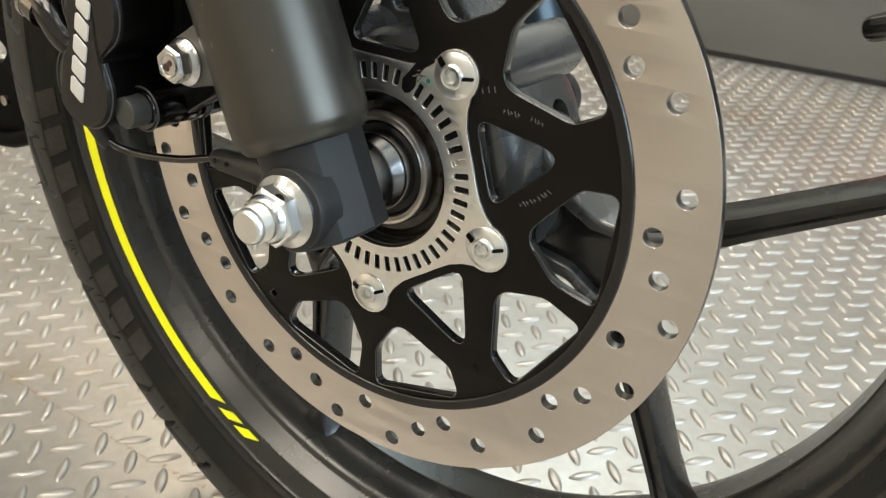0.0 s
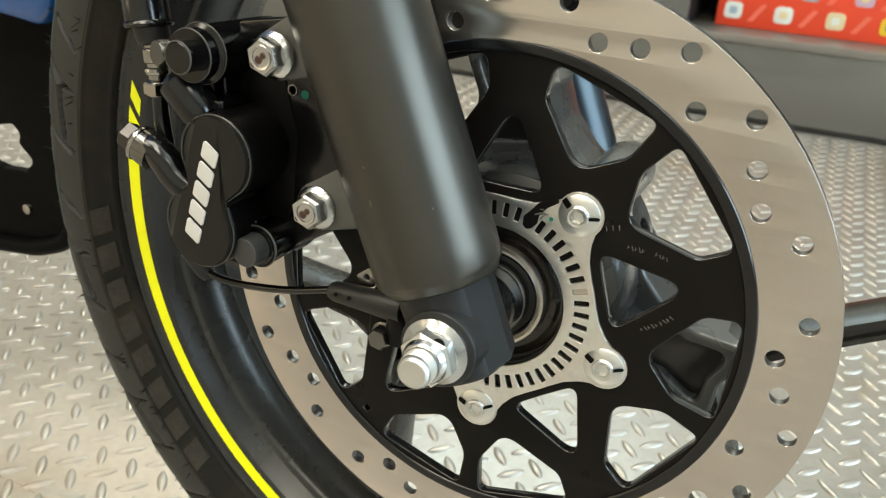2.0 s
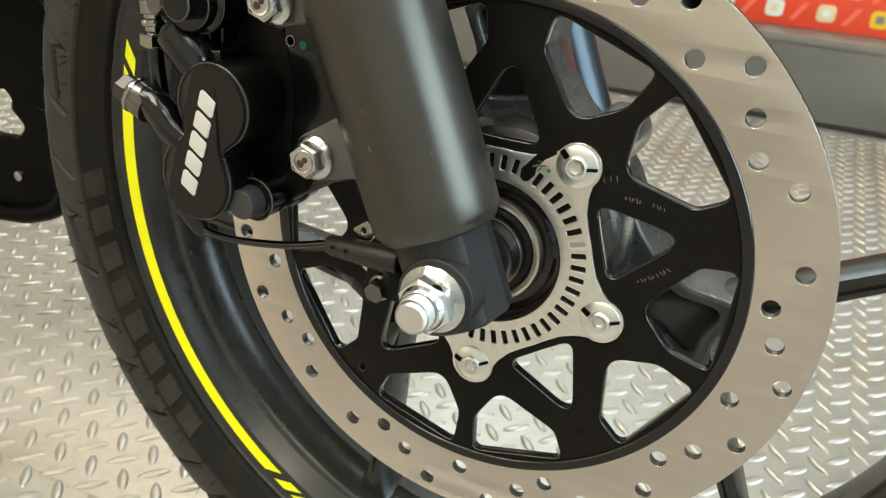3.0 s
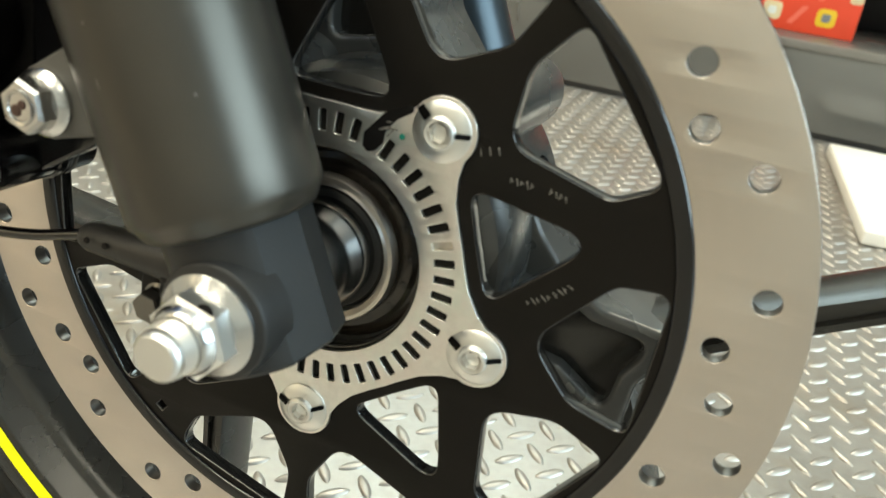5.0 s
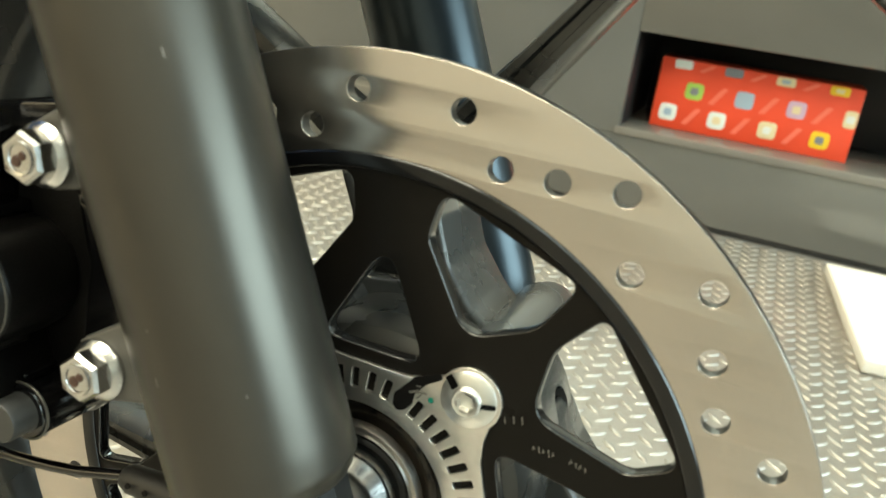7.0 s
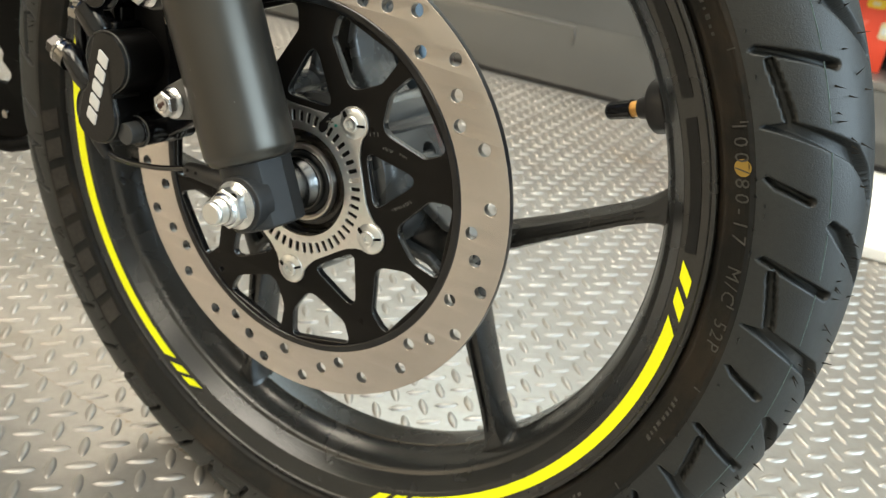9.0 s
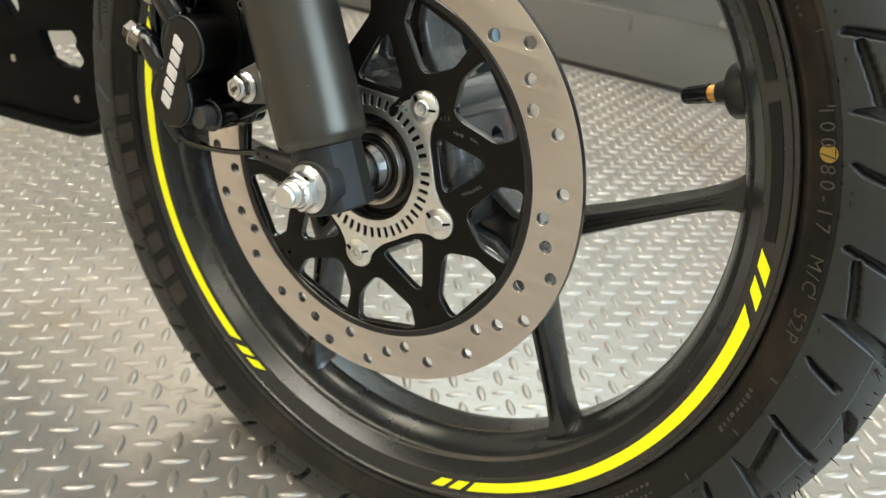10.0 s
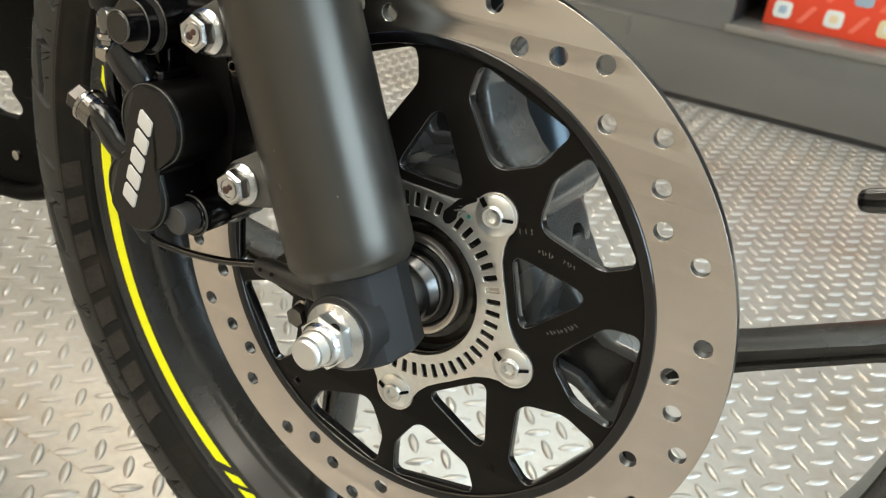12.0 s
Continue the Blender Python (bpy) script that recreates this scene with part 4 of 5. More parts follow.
bolt_me = socket_bolt()
for k in range(5):
    d = 53.4 - 72 * k
    bx, bz = polar(0.0565, d)
    bolt = part("disc_bolt", bolt_me, ZINC, disc, "bright zinc socket bolt with black paint mark", pose(bx, -0.0012, bz, 0, [20, 65, 100, 10, 40][k], 0))
    for a0, r0, w in ((140 + 14 * k, 0.0072, 0.0014), (2 + 11 * k, 0.0067, 0.0008)):
        mk = plate(rounded([(r0 - 0.0022, -w), (r0 + 0.0018, -w * 0.8), (r0 + 0.002, w), (r0 - 0.002, w * 0.9)], 0.0005, 3), [], -0.0001, 0.0001, STAIN_BLACK, 0.00003)
        mk.transform(pose(0, -0.0012, 0) @ Matrix.Rotation(radians(0), 4, "Y"))
        # lies along the dome's flank
        mk.transform(Matrix.Rotation(radians(-a0), 4, "Y"))
        for v in mk.vertices:
            rad = math.hypot(v.co.x, v.co.z)
            v.co.y = -float(np.interp(rad, [0.0036, 0.0045, 0.0048, 0.0054, 0.0084, 0.0087, 0.0094], [0.0034, 0.0031, 0.0020, 0.0018, 0.0008, 0.0005, 0.0001])) - 0.00025
        part("paint_mark", mk, STAIN_BLACK, disc, local=pose(bx, -0.0012, bz))
part("paint_dot", lathe([(0, 0.0), (0.0002, 0.0009), (0.0003, 0.0)], (*polar(0.0470, 61.5)[:1], -0.0012, polar(0.0470, 61.5)[1]), (0, -1, 0), 12), GREEN_DOT, disc, "green inspection dot")

# marker smear over the tone ring's edge, with scratches in it
smear = rounded([polar(r, a) for r, a in ((0.0562, 64.6), (0.0550, 62.8), (0.0500, 66.0), (0.0450, 67.5), (0.0418, 66.2), (0.0384, 67.6), (0.0368, 70.6), (0.0378, 73.6), (0.0415, 75.0), (0.0455, 72.6), (0.0500, 70.6))], 0.0012, 3)
part("marker_smear", plate(smear, [], -0.00142, -0.00122, STAIN_BLACK, 0.00004), STAIN_BLACK, tone, "black marker smear")
rng = random.Random(21)


def scratch(name, p, q, y, width, mat, parent, label=""):
    p, q = Vector(p), Vector(q)
    n = Vector((-(q - p).y, (q - p).x)).normalized() * width / 2
    return part(name, plate([tuple(p - n), tuple(q - n), tuple(q + n), tuple(p + n)], [], y - 0.00012, y, mat, 0.00002), mat, parent, label)


for k in range(7):
    c = Vector(polar(0.0468 + rng.uniform(-0.0018, 0.0018), 67.4 + rng.uniform(-2.0, 2.0)))
    d = Vector(polar(rng.uniform(0.0008, 0.0018), rng.uniform(-30, 80)))
    scratch("scratch", c - d, c + d, -0.0015, 0.00035, ENGRAVE, tone)
# stamped ticks and unreadable stamped lines on the carrier
for r, a in ((0.0614, 43.0), (0.0639, 42.1), (0.0661, 41.0)):
    scratch("stamped_tick", polar(r - 0.0005, a - 0.9), polar(r + 0.0005, a + 0.9), 0.0004, 0.00030, ENGRAVE, disc)
for (r0, a0), (r1, a1), n in (((0.0652, 34.0), (0.0712, 30.6), 5), ((0.0745, 29.0), (0.0788, 26.2), 4), ((0.0650, 2.4), (0.0720, 5.5), 5), ((0.0725, 5.8), (0.0776, 8.7), 4)):
    p, q = Vector(polar(r0, a0)), Vector(polar(r1, a1))
    for k in range(n):
        c = p.lerp(q, (k + 0.5) / n)
        d = (q - p).normalized() * 0.00036
        w = Vector((-d.y, d.x)) * rng.uniform(1.7, 3.0)
        scratch("stamped_bar", c - d + w, c + d - w if k % 2 else c - d - w, 0.0004, 0.00028, ENGRAVE, disc)
        if k % 2 == 0:
            scratch("stamped_bar", c - d, c + d, 0.0004, 0.00028, ENGRAVE, disc)

# ---- fork legs ----
RAKE = 23.29
FORK_UP = Vector((-math.sin(radians(RAKE)), 0, math.cos(radians(RAKE))))


def fork_point(s, y):
    return Vector((-0.0010, y, 0)) + FORK_UP * s


def fork_leg(y, out, label, paint, mat):
    """One leg: the slider tube and the axle lug below it. out: -1 towards the near side, 1 towards the far one."""
    tube = lathe([(0.0192, 0.0), (0.0194, 0.0205), (0.0200, 0.0224), (0.0215, 0.0236), (0.0228, 0.0241), (0.0238, 0.0248), (0.0248, 0.0255), (0.0262, 0.0259), (0.034, 0.0259), (0.30, 0.0259), (0.42, 0.0259)], fork_point(0, y), FORK_UP, 72)
    leg = part("fork_leg", tube, paint, motorcycle, label)
    # below the tube a round column with flat, creased front faces, cut off square, and a spot-faced boss for the nut
    section = [(0.0195 * math.sin(radians(a)), 0.0195 * math.cos(radians(a))) for a in range(-140, 51, 5)]
    section += [(0.0184, -0.0023), (0.0150, -0.0150), (0.0060, -0.0185)]
    fwd = Vector((math.cos(radians(RAKE)), 0, math.sin(radians(RAKE))))
    bm = bmesh.new()
    rings = []
    for h, k in ((-0.0180, 0.90), (-0.0176, 0.955), (-0.0166, 1.0), (0.0, 1.0), (0.0205, 1.0)):
        rings.append([bm.verts.new(fork_point(h, y) + fwd * lat * k + Vector((0, out * off * k, 0))) for lat, off in section])
    for lower, upper in zip(rings, rings[1:]):
        for k in range(len(section)):
            n = (k + 1) % len(section)
            bm.faces.new((lower[k], lower[n], upper[n], upper[k]))
    bm.faces.new(rings[0])
    bm.faces.new(rings[-1])
    bmesh.ops.recalc_face_normals(bm, faces=bm.faces)
    part("axle_lug", mesh_of(bm, mat, angle=16), mat, leg, "axle lug with flat creased front")
    boss = [(-0.0100, 0.0168), (-0.0060, 0.0163), (-0.0030, 0.0160), (0.0, 0.0158), (0.0005, 0.0156), (0.0009, 0.0150), (0.0009, 0.0)]
    part("nut_boss", lathe(boss, (0, y + out * 0.0198, -0.0008), (0, out, 0), 64), mat, leg, "round spot-faced boss under the axle nut")
    return leg


NEAR_Y, FAR_Y = -0.0333, 0.150
near_leg = fork_leg(NEAR_Y, -1, "matt charcoal fork leg", FORK_BLACK, LUG_BLACK)
fork_leg(FAR_Y, 1, "fork leg behind the wheel, daylight tint put into its paint", FAR_FORK, LUG_BLACK)
part("axle", lathe([(-0.030, 0.0075), (0.175, 0.0075), (0.175, 0.0)], seg=32), NICKEL, motorcycle)


def hex_nut(r_flat, height, seg_chamfer=0.0012, hole=0.0):
    """A hexagon head with a chamfered top, base at y = 0, top towards -y."""
    bm = bmesh.new()
    rc = r_flat / math.cos(radians(30))
    lv = []
    for h, r in ((0.0, rc), (height - seg_chamfer, rc), (height, rc * 0.88)):
        lv.append([bm.verts.new((r * math.cos(radians(60 * i)), -h, r * math.sin(radians(60 * i)))) for i in range(6)])
    for a, b in zip(lv, lv[1:]):
        for i in range(6):
            bm.faces.new((a[i], a[(i + 1) % 6], b[(i + 1) % 6], b[i]))
    bm.faces.new(lv[-1])
    bm.faces.new(lv[0][::-1])
    bmesh.ops.recalc_face_normals(bm, faces=bm.faces)
    return bm


# axle nut: washer, flange, hexagon, thread end
nut = part("axle_nut", lathe([(0, 0.0), (0, 0.0132), (0.0004, 0.0136), (0.0016, 0.0136), (0.0021, 0.0130), (0.0032, 0.0114), (0.0042, 0.0104), (0.0044, 0.0)], (-0.0003, -0.0540, -0.0010), (0, -1, 0), 56), ZINC, motorcycle, "bright zinc flanged axle nut")
nut_hex = mesh_of(hex_nut(0.0096, 0.0066, 0.0009), BOLT_ZINC, angle=25)
part("hexagon", nut_hex, ZINC, nut, local=pose(-0.0003, -0.0572, -0.0010, 0, 14, 0))
part("nut_collar", lathe([(0, 0.0090), (0.0006, 0.0092), (0.0020, 0.0086), (0.0030, 0.0080), (0.0034, 0.0074), (0.0032, 0.0)], (-0.0003, -0.0636, -0.0010), (0, -1, 0), 40), ZINC, nut)
thread = [(0.0, 0.0064)]
for k in range(6):
    thread += [(0.0004 + k * 0.0009, 0.0069), (0.0009 + k * 0.0009, 0.0064)]
thread += [(0.0064, 0.0066), (0.0076, 0.0063), (0.0084, 0.0054), (0.0085, 0.0)]
part("axle_end", lathe(thread, (-0.0003, -0.0660, -0.0010), (0, -1, 0), 36), BOLT_ZINC, nut, "threaded bright axle end")
for a, r, size in ((62, 0.0086, 0.0028), (118, 0.0086, 0.0013)):
    mk = lathe([(0, 0.0), (0.0, size), (0.0003, size * 0.9), (0.0004, 0.0)], (*polar(r, a)[:1], -0.0630, polar(r, a)[1] - 0.001), (0.12, -1, 0.5), 14)
    part("paint_mark", mk, STAIN_BLACK, nut, "black paint mark")

# ---- brake caliper on its fork ears ----
UP_BOLT, LOW_BOLT = Vector((-0.0835, -0.030, 0.0968)), Vector((-0.0640, -0.030, 0.0385))
for bolt_at in (UP_BOLT, LOW_BOLT):
    foot = fork_point((bolt_at.z * math.cos(radians(RAKE)) - bolt_at.x * math.sin(radians(RAKE))), NEAR_Y)
    d = Vector((bolt_at.x - foot.x, bolt_at.z - foot.z))
    u = d.normalized()
    v = Vector((-u.y, u.x))
    o = []
    for a in range(-90, 91, 15):
        o.append(tuple(Vector((bolt_at.x, bolt_at.z)) + (u * math.cos(radians(a)) + v * math.sin(radians(a))) * 0.0102))
    o += [tuple(Vector((foot.x, foot.z)) + v * 0.017), tuple(Vector((foot.x, foot.z)) - v * 0.017)]
    part("caliper_ear", plate(o, [], -0.0400, -0.0205, CAST_GREY, 0.0015), CAST_GREY, near_leg, "cast ear of the fork leg")


def flange_bolt(name, at, parent, s=1.0, mat=ZINC, label="bright zinc flange bolt with dark stain"):
    b = part(name, join_bm(lathe([(0, 0.0), (0, 0.0083 * s), (0.0012 * s, 0.0084 * s), (0.0020 * s, 0.0078 * s), (0.0030 * s, 0.0066 * s), (0.0030 * s, 0)], at, (0, -1, 0), 32)), mat, parent, label)
    bm = hex_nut(0.0058 * s, 0.0056 * s)
    bm.transform(pose(at[0], at[1] - 0.0022 * s, at[2], 0, 20, 0))
    part("bolt_hexagon", mesh_of(bm, mat, angle=25), mat, b if parent is motorcycle else parent)
    part("head_ring", lathe([(0.0, 0.0044 * s), (0.0006 * s, 0.0042 * s), (0.0004 * s, 0.0034 * s), (0.0, 0.0032 * s)], (at[0], at[1] - 0.0078 * s, at[2]), (0, -1, 0), 24), mat, b)
    for ox, oz, r in ((-0.0012, -0.0010, 0.0017), (0.0008, 0.0008, 0.0013), (-0.0036, -0.0030, 0.0012)):
        part("stain", lathe([(0.0, 0.0), (0.0, r), (0.0003, r * 0.8), (0.0004, 0.0)], (at[0] + ox, at[1] - 0.0079 * s, at[2] + oz), (0, -1, 0), 12), RUSTY, b, "brown sealant stain")
    return b


flange_bolt("caliper_bolt", (UP_BOLT.x, -0.0415, UP_BOLT.z), motorcycle, 1.1)
flange_bolt("caliper_bolt", (LOW_BOLT.x, -0.0400, LOW_BOLT.z), motorcycle, 1.1)

TOP_LOBE, LOW_LOBE = Vector((-0.1085, 0.0525)), Vector((-0.1180, 0.0195))


def figure_eight(grow=0.0, n=28, waist=0.0098):
    """The outline of the two-piston housing."""
    up = (TOP_LOBE - LOW_LOBE).normalized()
    side = Vector((up.y, -up.x))
    out = []
    ra, rb = 0.0181 + grow, 0.0183 + grow
    for i in range(n + 1):
        a = radians(-118 + 236 * i / n)
        out.append(tuple(TOP_LOBE + up * math.cos(a) * ra + side * math.sin(-a) * ra))
    mid = (TOP_LOBE + LOW_LOBE) / 2
    out.append(tuple(mid + side * -(waist + grow)))
    for i in range(n + 1):
        a = radians(62 + 236 * i / n)
        out.append(tuple(LOW_LOBE + up * math.cos(a) * rb + side * math.sin(-a) * rb))
    out.append(tuple(mid + side * (waist + grow)))
    return out


caliper = part("brake_caliper", plate(figure_eight(), [], -0.0480, -0.0200, PLASTIC, 0.0022), PLASTIC, motorcycle, "black two-piston brake caliper with raised pale marking")


def faceted_face():
    """The housing's raised face: a flat plateau whose rear side falls away in a broad facet."""
    up = (TOP_LOBE - LOW_LOBE).normalized()
    side = Vector((up.y, -up.x))
    bm = bmesh.new()
    low, high = [], []
    for p in figure_eight(-0.0006):
        v = Vector(p)
        lobe = TOP_LOBE if (v - TOP_LOBE).length < (v - LOW_LOBE).length else LOW_LOBE
        q = lobe + (v - lobe) * 0.955
        s = (q - lobe).dot(side)
        q = q + side * (max(s, -0.0118) - s)
        low.append(bm.verts.new((v.x, -0.0475, v.y)))
        high.append(bm.verts.new((q.x, -0.0497, q.y)))
    n = len(low)
    for i in range(n):
        bm.faces.new((low[i], low[(i + 1) % n], high[(i + 1) % n], high[i]))
    cap = bm.faces.new(high)
    bmesh.ops.triangulate(bm, faces=[cap])
    bmesh.ops.recalc_face_normals(bm, faces=bm.faces)
    return mesh_of(bm, CAST_BLACK, angle=14)


part("caliper_cover", faceted_face(), CAST_BLACK, caliper, "black housing face with a broad facet")
edge = figure_eight(-0.0004)
# A thin grey line stands in for the highlight along the housing edge.
part("cover_edge", sweep_tube([(x, -0.0478, z) for x, z in edge + edge[:1]], 0.0004, 8, 1), EDGE_GLINT, caliper, "housing edge with a painted highlight")
notch = (TOP_LOBE + LOW_LOBE) / 2 + Vector(((TOP_LOBE - LOW_LOBE).normalized().y, -(TOP_LOBE - LOW_LOBE).normalized().x)) * 0.0082
part("notch_boss", lathe([(0.0, 0.0), (0.0, 0.0022), (0.0008, 0.0028), (0.0200, 0.0030)], (notch.x, -0.0495, notch.y), (0, 1, 0), 20), CAST_BLACK, caliper)
body_o = [(-0.138, 0.004), (-0.124, -0.004), (-0.104, 0.002), (-0.094, 0.012), (-0.089, 0.030), (-0.087, 0.060), (-0.094, 0.086), (-0.106, 0.098), (-0.124, 0.094), (-0.140, 0.070), (-0.143, 0.036)]
part("caliper_body", plate(rounded(body_o, 0.008), [], -0.0212, -0.0065, PLASTIC, 0.0002), PLASTIC, caliper, "black caliper body")
back_o = [(-0.146, 0.006), (-0.116, -0.002), (-0.108, 0.020), (-0.100, 0.060), (-0.104, 0.092), (-0.126, 0.098), (-0.148, 0.072), (-0.152, 0.036)]
part("caliper_bridge", plate(rounded(back_o, 0.006), [], -0.0070, 0.0300, GLOSS_BLACK, 0.002), GLOSS_BLACK, caliper)
brk = [(-0.128, 0.083), (-0.118, 0.104), (-0.083, 0.110), (-0.070, 0.100), (-0.064, 0.070), (-0.052, 0.048), (-0.050, 0.028), (-0.066, 0.022), (-0.092, 0.006), (-0.104, 0.010), (-0.096, 0.040), (-0.100, 0.070)]
bracket = part("caliper_bracket", plate(rounded(brk, 0.007), [circle(-0.0897, 0.0790, 0.0017, 14)], -0.0205, -0.0120, GLOSS_BLACK, 0.0012), GLOSS_BLACK, motorcycle, "gloss black caliper bracket")
part("hole_rim", lathe([(0.0, 0.0017), (-0.0004, 0.0019), (-0.0004, 0.0024), (0.0, 0.0026)], (-0.0897, -0.0205, 0.0790), (0, 1, 0), 18), NICKEL, bracket)
part("paint_dot", lathe([(0, 0.0), (0.0002, 0.0019), (0.0003, 0.0)], (-0.0835, -0.0205, 0.0780), (0, -1, 0), 14), GREEN_DOT, bracket, "green inspection dot")
# guide pins with their boots
pin = part("guide_pin_boot", lathe([(0.0, 0.0), (0.0, 0.0105), (0.006, 0.0105), (0.007, 0.0122), (0.0085, 0.0122), (0.0095, 0.0112), (0.020, 0.0115), (0.052, 0.0115), (0.052, 0.0)], (-0.1205, -0.0475, 0.0920), (0, 1, 0), 40), GLOSS_BLACK, caliper)
part("pin_cap", lathe([(0.0, 0.0), (0.0, 0.0057), (0.0007, 0.0064), (0.008, 0.0065), (0.008, 0.0)], (-0.1205, -0.0540, 0.0920), (0, 1, 0), 36), GLOSS_BLACK, caliper, "black pin cap")
# Thin grey rings paint in the bright lines on the boot edges.
for dy, r in ((-0.0060, 0.0065), (0.0078, 0.0123), (0.0006, 0.0106)):
    part("boot_ring", lathe([(-0.0004, r - 0.0004), (-0.0004, r), (0.0, r + 0.0003), (0.0004, r), (0.0004, r - 0.0004)], (-0.1205, -0.0475 + dy, 0.0920), (0, 1, 0), 40), EDGE_GLINT, caliper)
part("guide_pin_boot", lathe([(0.0, 0.0), (0.0, 0.0085), (0.0012, 0.0092), (0.024, 0.0092), (0.0245, 0.0100), (0.027, 0.0100), (0.0275, 0.0092), (0.029, 0.0100), (0.031, 0.0092), (0.040, 0.0092), (0.040, 0.0)], (-0.0965, -0.0375, 0.0120), (0, 1, 0), 36), GLOSS_BLACK, caliper)
part("pin_cap", lathe([(0.0, 0.0), (0.0, 0.0062), (0.0006, 0.0066), (0.008, 0.0066), (0.009, 0.0072), (0.009, 0.0)], (-0.0965, -0.0460, 0.0120), (0, 1, 0), 32), PIN_CAP, caliper, "black rubber pin cap")
# The lower boot's edge highlights, again put in as grey rings.
for dy in (0.0, 0.0262, 0.0300):
    part("boot_ring", lathe([(-0.0004, 0.0092), (-0.0004, 0.0096), (0.0, 0.0099), (0.0005, 0.0096), (0.0005, 0.0092)], (-0.0965, -0.0364 + dy, 0.0120), (0, 1, 0), 36), EDGE_GLINT, caliper)
# fluid boss between the upper pin and the housing
part("fluid_boss", lathe([(0.0, 0.0), (0.0, 0.0062), (0.0012, 0.0076), (0.0030, 0.0094), (0.0190, 0.0094), (0.0215, 0.0084), (0.0225, 0.0066), (0.0225, 0.0)], (-0.1345, -0.0400, 0.0810), (0.68, 0.02, -0.73), 36), GLOSS_BLACK, caliper, "gloss black fluid boss")
part("boss_saddle", plate(rounded([(-0.1235, 0.0660), (-0.1169, 0.0745), (-0.1105, 0.0745), (-0.1105, 0.0660)], 0.0015, 4), [], -0.0405, -0.0200, GLOSS_BLACK, 0.0018), GLOSS_BLACK, caliper)
part("casting_fin", plate(rounded([(-0.1235, 0.0800), (-0.1160, 0.0860), (-0.1165, 0.0640), (-0.1215, 0.0670)], 0.0012, 3), [], -0.0310, -0.0200, GLOSS_BLACK, 0.0012), GLOSS_BLACK, caliper)
part("casting_fin", plate(rounded([(-0.1122, 0.0360), (-0.1090, 0.0360), (-0.1076, 0.0262), (-0.0975, 0.0215), (-0.1083, 0.0170), (-0.1127, 0.0246)], 0.0014, 3), [], -0.0340, -0.0200, GLOSS_BLACK, 0.0012), GLOSS_BLACK, caliper)
# bleed nipple on its arm, with collar and cap
part("bleed_arm", sweep_tube([(-0.1500, -0.0430, 0.0482), (-0.1440, -0.0432, 0.0470), (-0.1392, -0.0434, 0.0436), (-0.1345, -0.0430, 0.0380), (-0.1285, -0.0415, 0.0335), (-0.1240, -0.0390, 0.0310)], 0.0070, 20), GLOSS_BLACK, caliper, "gloss black curved bleed arm")
part("bleed_collar", lathe([(0.0, 0.0), (0.0, 0.0066), (0.0010, 0.0076), (0.0070, 0.0082), (0.0110, 0.0084), (0.0110, 0.0)], (-0.1560, -0.0430, 0.0500), (0.92, 0.06, -0.39), 32), UNION, caliper, "dull collar")
bm = hex_nut(0.0054, 0.0066, 0.0010)
bm.transform(Matrix.Translation((-0.1556, -0.0430, 0.0498)) @ Vector((0, -1, 0)).rotation_difference(Vector((-0.92, -0.06, 0.39))).to_matrix().to_4x4())
part("bleed_cap", mesh_of(bm, DARK_BOLT, angle=25), DARK_BOLT, caliper, "dark metal bleed cap")
part("bleed_ring", lathe([(0.0, 0.0070), (0.0, 0.0080), (0.0004, 0.0084), (0.0014, 0.0084), (0.0018, 0.0080), (0.0018, 0.0070)], (-0.1546, -0.0429, 0.0494), (0.92, 0.06, -0.39), 32), NICKEL, caliper, "thin bright ring")
# brake hose and its fittings
hose = part("brake_hose", sweep_tube([(-0.1552, -0.030, 0.090), (-0.159, -0.030, 0.115), (-0.165, -0.026, 0.150), (-0.185, -0.012, 0.230), (-0.215, 0.01, 0.330)], 0.0052, 16), SOFT_BLACK, motorcycle, "black brake hose with metal fittings")
part("hose_sleeve", lathe([(0, 0.0), (0, 0.0066), (0.0012, 0.0074), (0.0120, 0.0078), (0.0120, 0.0)], (-0.1548, -0.030, 0.0912), (-0.24, 0, 1), 28), SOFT_BLACK, hose, "soft black sleeve")
part("hose_ferrule", lathe([(0, 0.0), (0, 0.0090), (0.0005, 0.0102), (0.0016, 0.0108), (0.0028, 0.0104), (0.0032, 0.0099), (0.0260, 0.0099), (0.0275, 0.0090), (0.0300, 0.0060), (0.0300, 0.0)], (-0.1572, -0.030, 0.0965), (-0.20, 0.06, 1), 36), GLOSS_BLACK, hose, "glossy black crimped ferrule")
part("hose_fitting", lathe([(0.0, 0.0), (0.0, 0.0050), (0.0006, 0.0056), (0.0060, 0.0056), (0.0066, 0.0050), (0.0072, 0.0040), (0.0090, 0.0040), (0.0096, 0.0052), (0.0108, 0.0057), (0.0120, 0.0052), (0.0126, 0.0041), (0.0142, 0.0041), (0.0148, 0.0054), (0.0200, 0.0054), (0.0210, 0.0046), (0.0240, 0.0046), (0.0240, 0.0)], (-0.1535, -0.030, 0.0680), (-0.06, 0, 1), 28), NICKEL, hose, "ribbed bright metal hose fitting")
bm = hex_nut(0.0058, 0.0052, 0.0008)
bm.transform(Matrix.Translation((-0.1537, -0.030, 0.0690)) @ Matrix.Rotation(radians(-90), 4, "X"))
part("hose_fitting", mesh_of(bm, NICKEL, angle=25), NICKEL, hose, "bright hexagon of the hose fitting")
part("feed_pipe", sweep_tube([(-0.1535, -0.030, 0.070), (-0.1532, -0.030, 0.058), (-0.150, -0.031, 0.044)], 0.0036, 12), GLOSS_BLACK, hose)
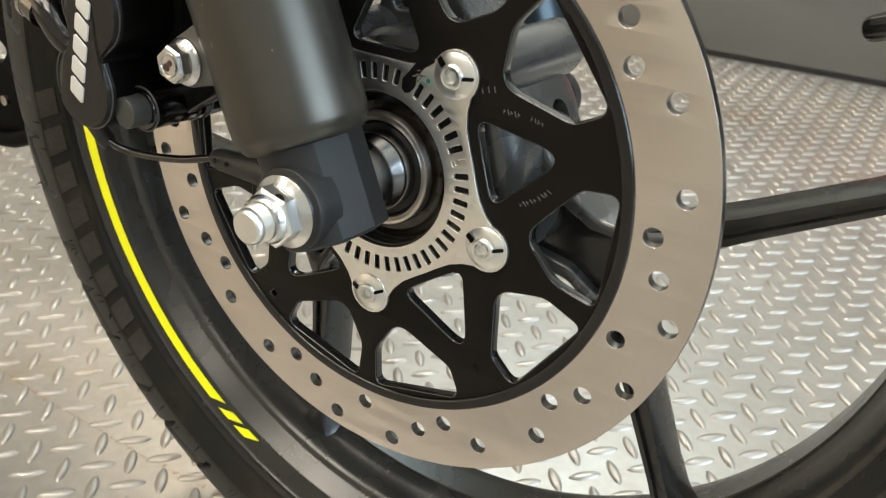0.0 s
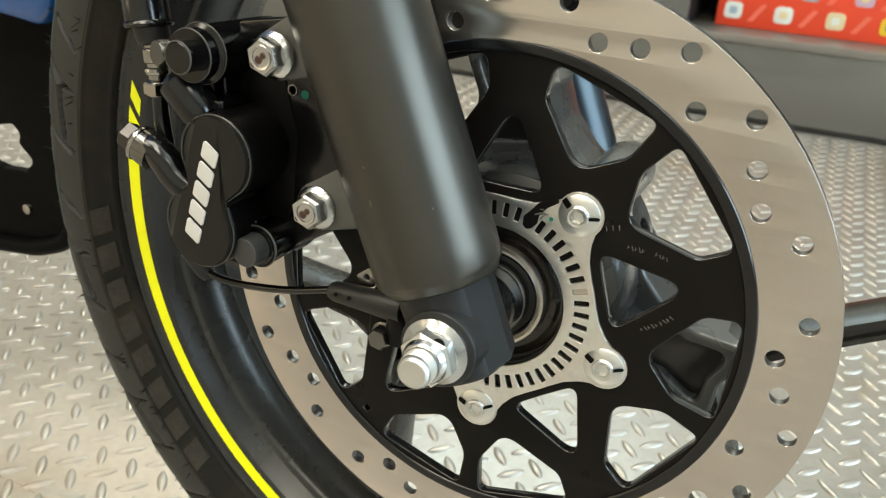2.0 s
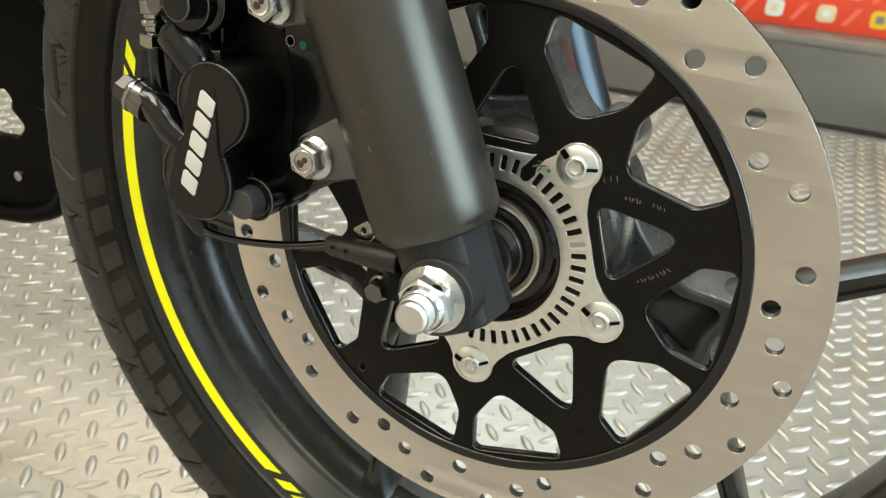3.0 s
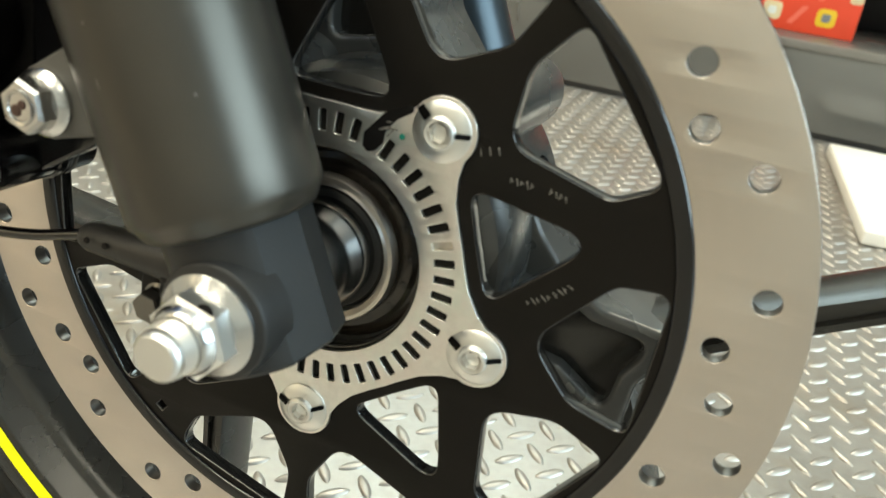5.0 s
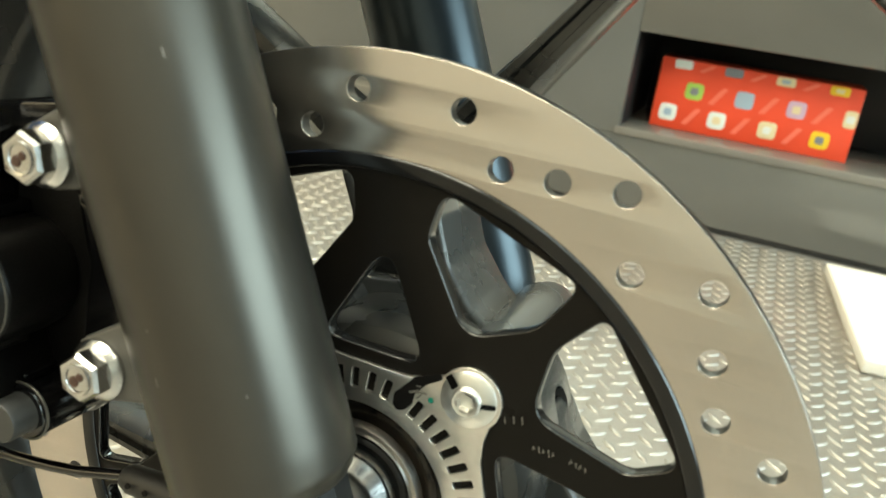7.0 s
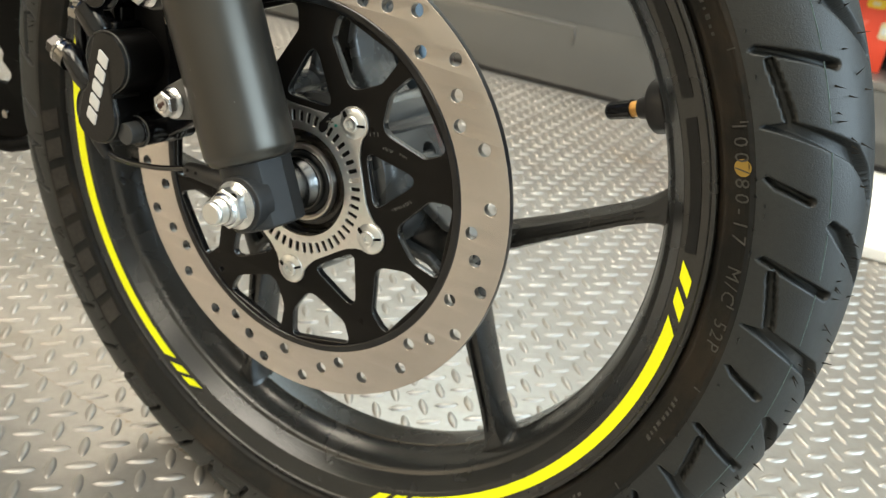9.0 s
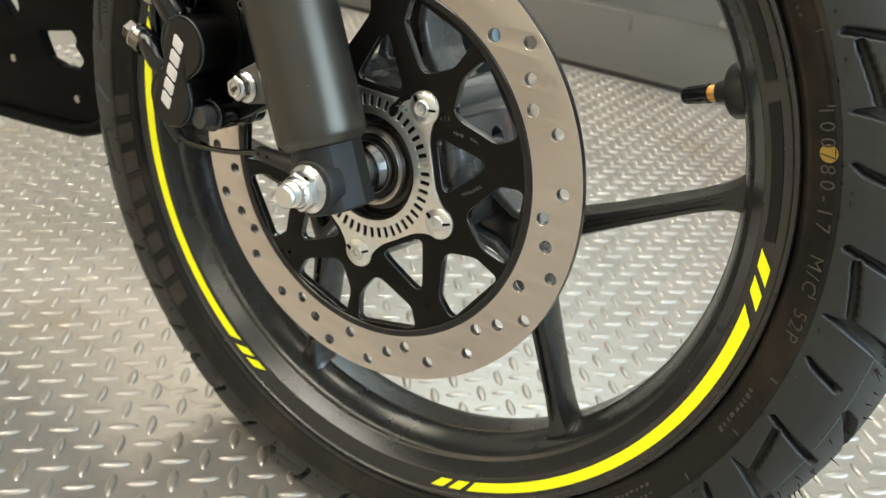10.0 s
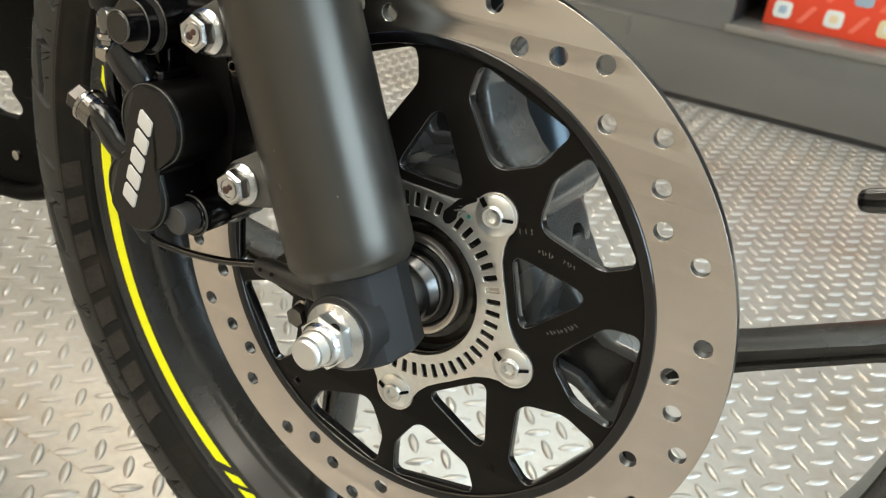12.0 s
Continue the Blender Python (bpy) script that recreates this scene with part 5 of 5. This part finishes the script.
part("banjo_bolt", lathe([(0, 0.0), (0, 0.0050), (0.001, 0.0056), (0.010, 0.0056), (0.014, 0.0075), (0.022, 0.0085), (0.022, 0.0)], (-0.1400, -0.045, 0.0900), (0.3, 0.95, -0.05), 24), UNION, hose, "dull plated banjo union")

# the housing's raised marking, as plain slanted blocks
up = (TOP_LOBE - LOW_LOBE).normalized()
side = Vector((up.y, -up.x))
mid = (TOP_LOBE + LOW_LOBE) / 2 + side * -0.0015
for k in range(5):
    c = mid + up * (-0.0190 + 0.0093 * k)
    w, h = 0.0074, 0.0082
    q = [c - up * w / 2 - side * h / 2 + up * 0.0014, c - up * w / 2 + side * h / 2 - up * 0.0014, c + up * w / 2 + side * h / 2 - up * 0.0014, c + up * w / 2 - side * h / 2 + up * 0.0014]
    part("raised_block", plate(rounded([tuple(v) for v in q], 0.0012, 3), [], -0.0504, -0.0494, WHITE_LETTER, 0.0002), WHITE_LETTER, caliper, "raised pale block")

# ---- wheel speed sensor and its cable ----
cable = part("sensor_cable", sweep_tube([(-0.150, -0.012, 0.030), (-0.147, -0.022, 0.006), (-0.139, -0.030, -0.006), (-0.128, -0.030, -0.0125), (-0.112, -0.028, -0.0140), (-0.086, -0.0275, -0.0100), (-0.062, -0.027, -0.0035), (-0.050, -0.027, -0.0032)], 0.0018, 12), GLOSS_BLACK, motorcycle, "thin black sensor cable")
part("cable_clip", lathe([(0.0, 0.0), (0.0, 0.0045), (0.013, 0.0042), (0.016, 0.003), (0.016, 0.0)], (-0.1415, -0.0295, -0.0035), (0.72, 0.0, -0.68), 20), SOFT_BLACK, cable)
sensor = part("speed_sensor", lathe([(0.0, 0.0), (0.0, 0.0036), (0.0025, 0.0046), (0.022, 0.0056), (0.030, 0.0062), (0.036, 0.0062), (0.036, 0.0)], (-0.0640, -0.0275, -0.0038), (0.998, 0.0, 0.02), 28), SOFT_BLACK, motorcycle, "black plastic wheel speed sensor")
part("sensor_elbow", sweep_tube([(-0.0400, -0.0275, -0.0036), (-0.0335, -0.0275, -0.0040), (-0.0300, -0.0272, -0.0085), (-0.0320, -0.0262, -0.0190)], 0.0056, 16), PLASTIC, sensor)
part("sensor_tab", plate(rounded([(-0.046, -0.022), (-0.028, -0.022), (-0.022, 0.004), (-0.044, 0.004)], 0.004), [], -0.026, -0.020, PLASTIC, 0.001), PLASTIC, sensor)
sb = hex_nut(0.0044, 0.0056)
sb.transform(pose(-0.0370, -0.0285, -0.0175, 0, 10, 0))
part("sensor_bolt", join_bm(lathe([(0, 0.0), (0, 0.0058), (0.0012, 0.0058), (0.0020, 0.0047), (0.0020, 0)], (-0.0370, -0.0265, -0.0175), (0, -1, 0), 24), sb), UNION, sensor, "dark steel sensor bolt")

for x in (-0.0585, -0.0520):
    part("sensor_dimple", lathe([(0.0, 0.0), (0.0, 0.0011), (0.0003, 0.0009), (0.0003, 0.0)], (x, -0.0331, -0.0022), (0, -1, 0.25), 10), STAIN_BLACK, sensor)
tab = plate(rounded([(-0.0545, 0.0045), (-0.0480, 0.0095), (-0.0440, 0.0075), (-0.0450, 0.0010), (-0.0510, -0.0005)], 0.0018, 4), [circle(-0.0490, 0.0048, 0.0014, 14)], -0.0235, -0.0222, NICKEL, 0.0003)
part("cable_tab", tab, NICKEL, sensor, "small bright metal cable tab")

# ---- black belly cowl behind the wheel ----
cut_a = rounded([(-0.4137, -0.0094), (-0.3665, 0.0006), (-0.3600, -0.0050), (-0.3625, -0.0120), (-0.3500, -0.0220), (-0.3590, -0.0310), (-0.3819, -0.0330), (-0.4010, -0.0300)], 0.004)
cut_b = rounded([(-0.470, 0.052), (-0.447, 0.030), (-0.440, 0.004), (-0.452, -0.004), (-0.478, 0.020)], 0.004)
cowl_o = [(-0.70, -0.115), (-0.470, -0.096), (-0.374, -0.086), (-0.345, -0.080), (-0.318, -0.066), (-0.300, -0.030), (-0.292, 0.05), (-0.310, 0.150), (-0.345, 0.200), (-0.700, 0.240)]
cowl = part("belly_cowl", plate(rounded(cowl_o, 0.012), [cut_a, cut_b], 0.0560, 0.0660, COWL_BLACK, 0.002), COWL_BLACK, motorcycle, "black plastic belly cowl with cut-outs")
lip = [(-0.70, 0.054, -0.116), (-0.470, 0.054, -0.097), (-0.374, 0.054, -0.087), (-0.345, 0.054, -0.081), (-0.320, 0.054, -0.067), (-0.304, 0.054, -0.03)]
part("cowl_lip", sweep_tube(lip, 0.0060, 12), COWL_BLACK, cowl)
for p in ((-0.3600, -0.0575), (-0.452, -0.042)):
    part("cowl_screw", lathe([(0, 0.0), (0, 0.0042), (0.0018, 0.0036), (0.0026, 0.0)], (p[0], 0.056, p[1]), (0, -1, 0), 20), NICKEL, cowl, "small dull screw")
part("body_panel", plate(rounded([(-0.42, 0.100), (-0.345, 0.0775), (-0.300, 0.0735), (-0.289, 0.083), (-0.275, 0.20), (-0.27, 0.33), (-0.62, 0.36), (-0.60, 0.16)], 0.02), [], 0.030, 0.053, BLUE, 0.006), BLUE, motorcycle, "blue painted body panel")

# small pale chips in the fork's paint
rng = random.Random(5)
for k in range(7):
    a, h = radians(-90 + rng.uniform(-55, 50)), rng.uniform(0.035, 0.19)
    if k == 0:
        a, h = radians(-100), 0.060
    fwd = Vector((math.cos(radians(RAKE)), 0, math.sin(radians(RAKE))))
    nrm = fwd * math.cos(a) + Vector((0, math.sin(a), 0))
    tan = nrm.cross(FORK_UP)
    c = fork_point(h, NEAR_Y) + nrm * 0.02596
    l, w = (0.0016, 0.00022) if k % 4 == 0 else (0.0005, 0.00025)
    part("paint_chip", raw_mesh([c - FORK_UP * l - tan * w, c - FORK_UP * l * 0.3 + tan * w, c + FORK_UP * l + tan * w * 0.5, c + FORK_UP * l * 0.5 - tan * w], [(0, 1, 2, 3)], CHIP), CHIP, near_leg)

# Unseen fairing block above and behind the wheel, added to shade tyre and floor.
shade_fairing = [(-0.30, 0.30), (-0.26, 0.42), (-0.30, 0.56), (-0.55, 0.66), (-0.95, 0.62), (-1.05, 0.40), (-0.80, 0.27)]
part("shade_fairing", plate(rounded(shade_fairing, 0.05), [], -0.130, 0.250, BLUE, 0.03), BLUE, motorcycle, "unseen blue fairing block, added to shade tyre and floor")
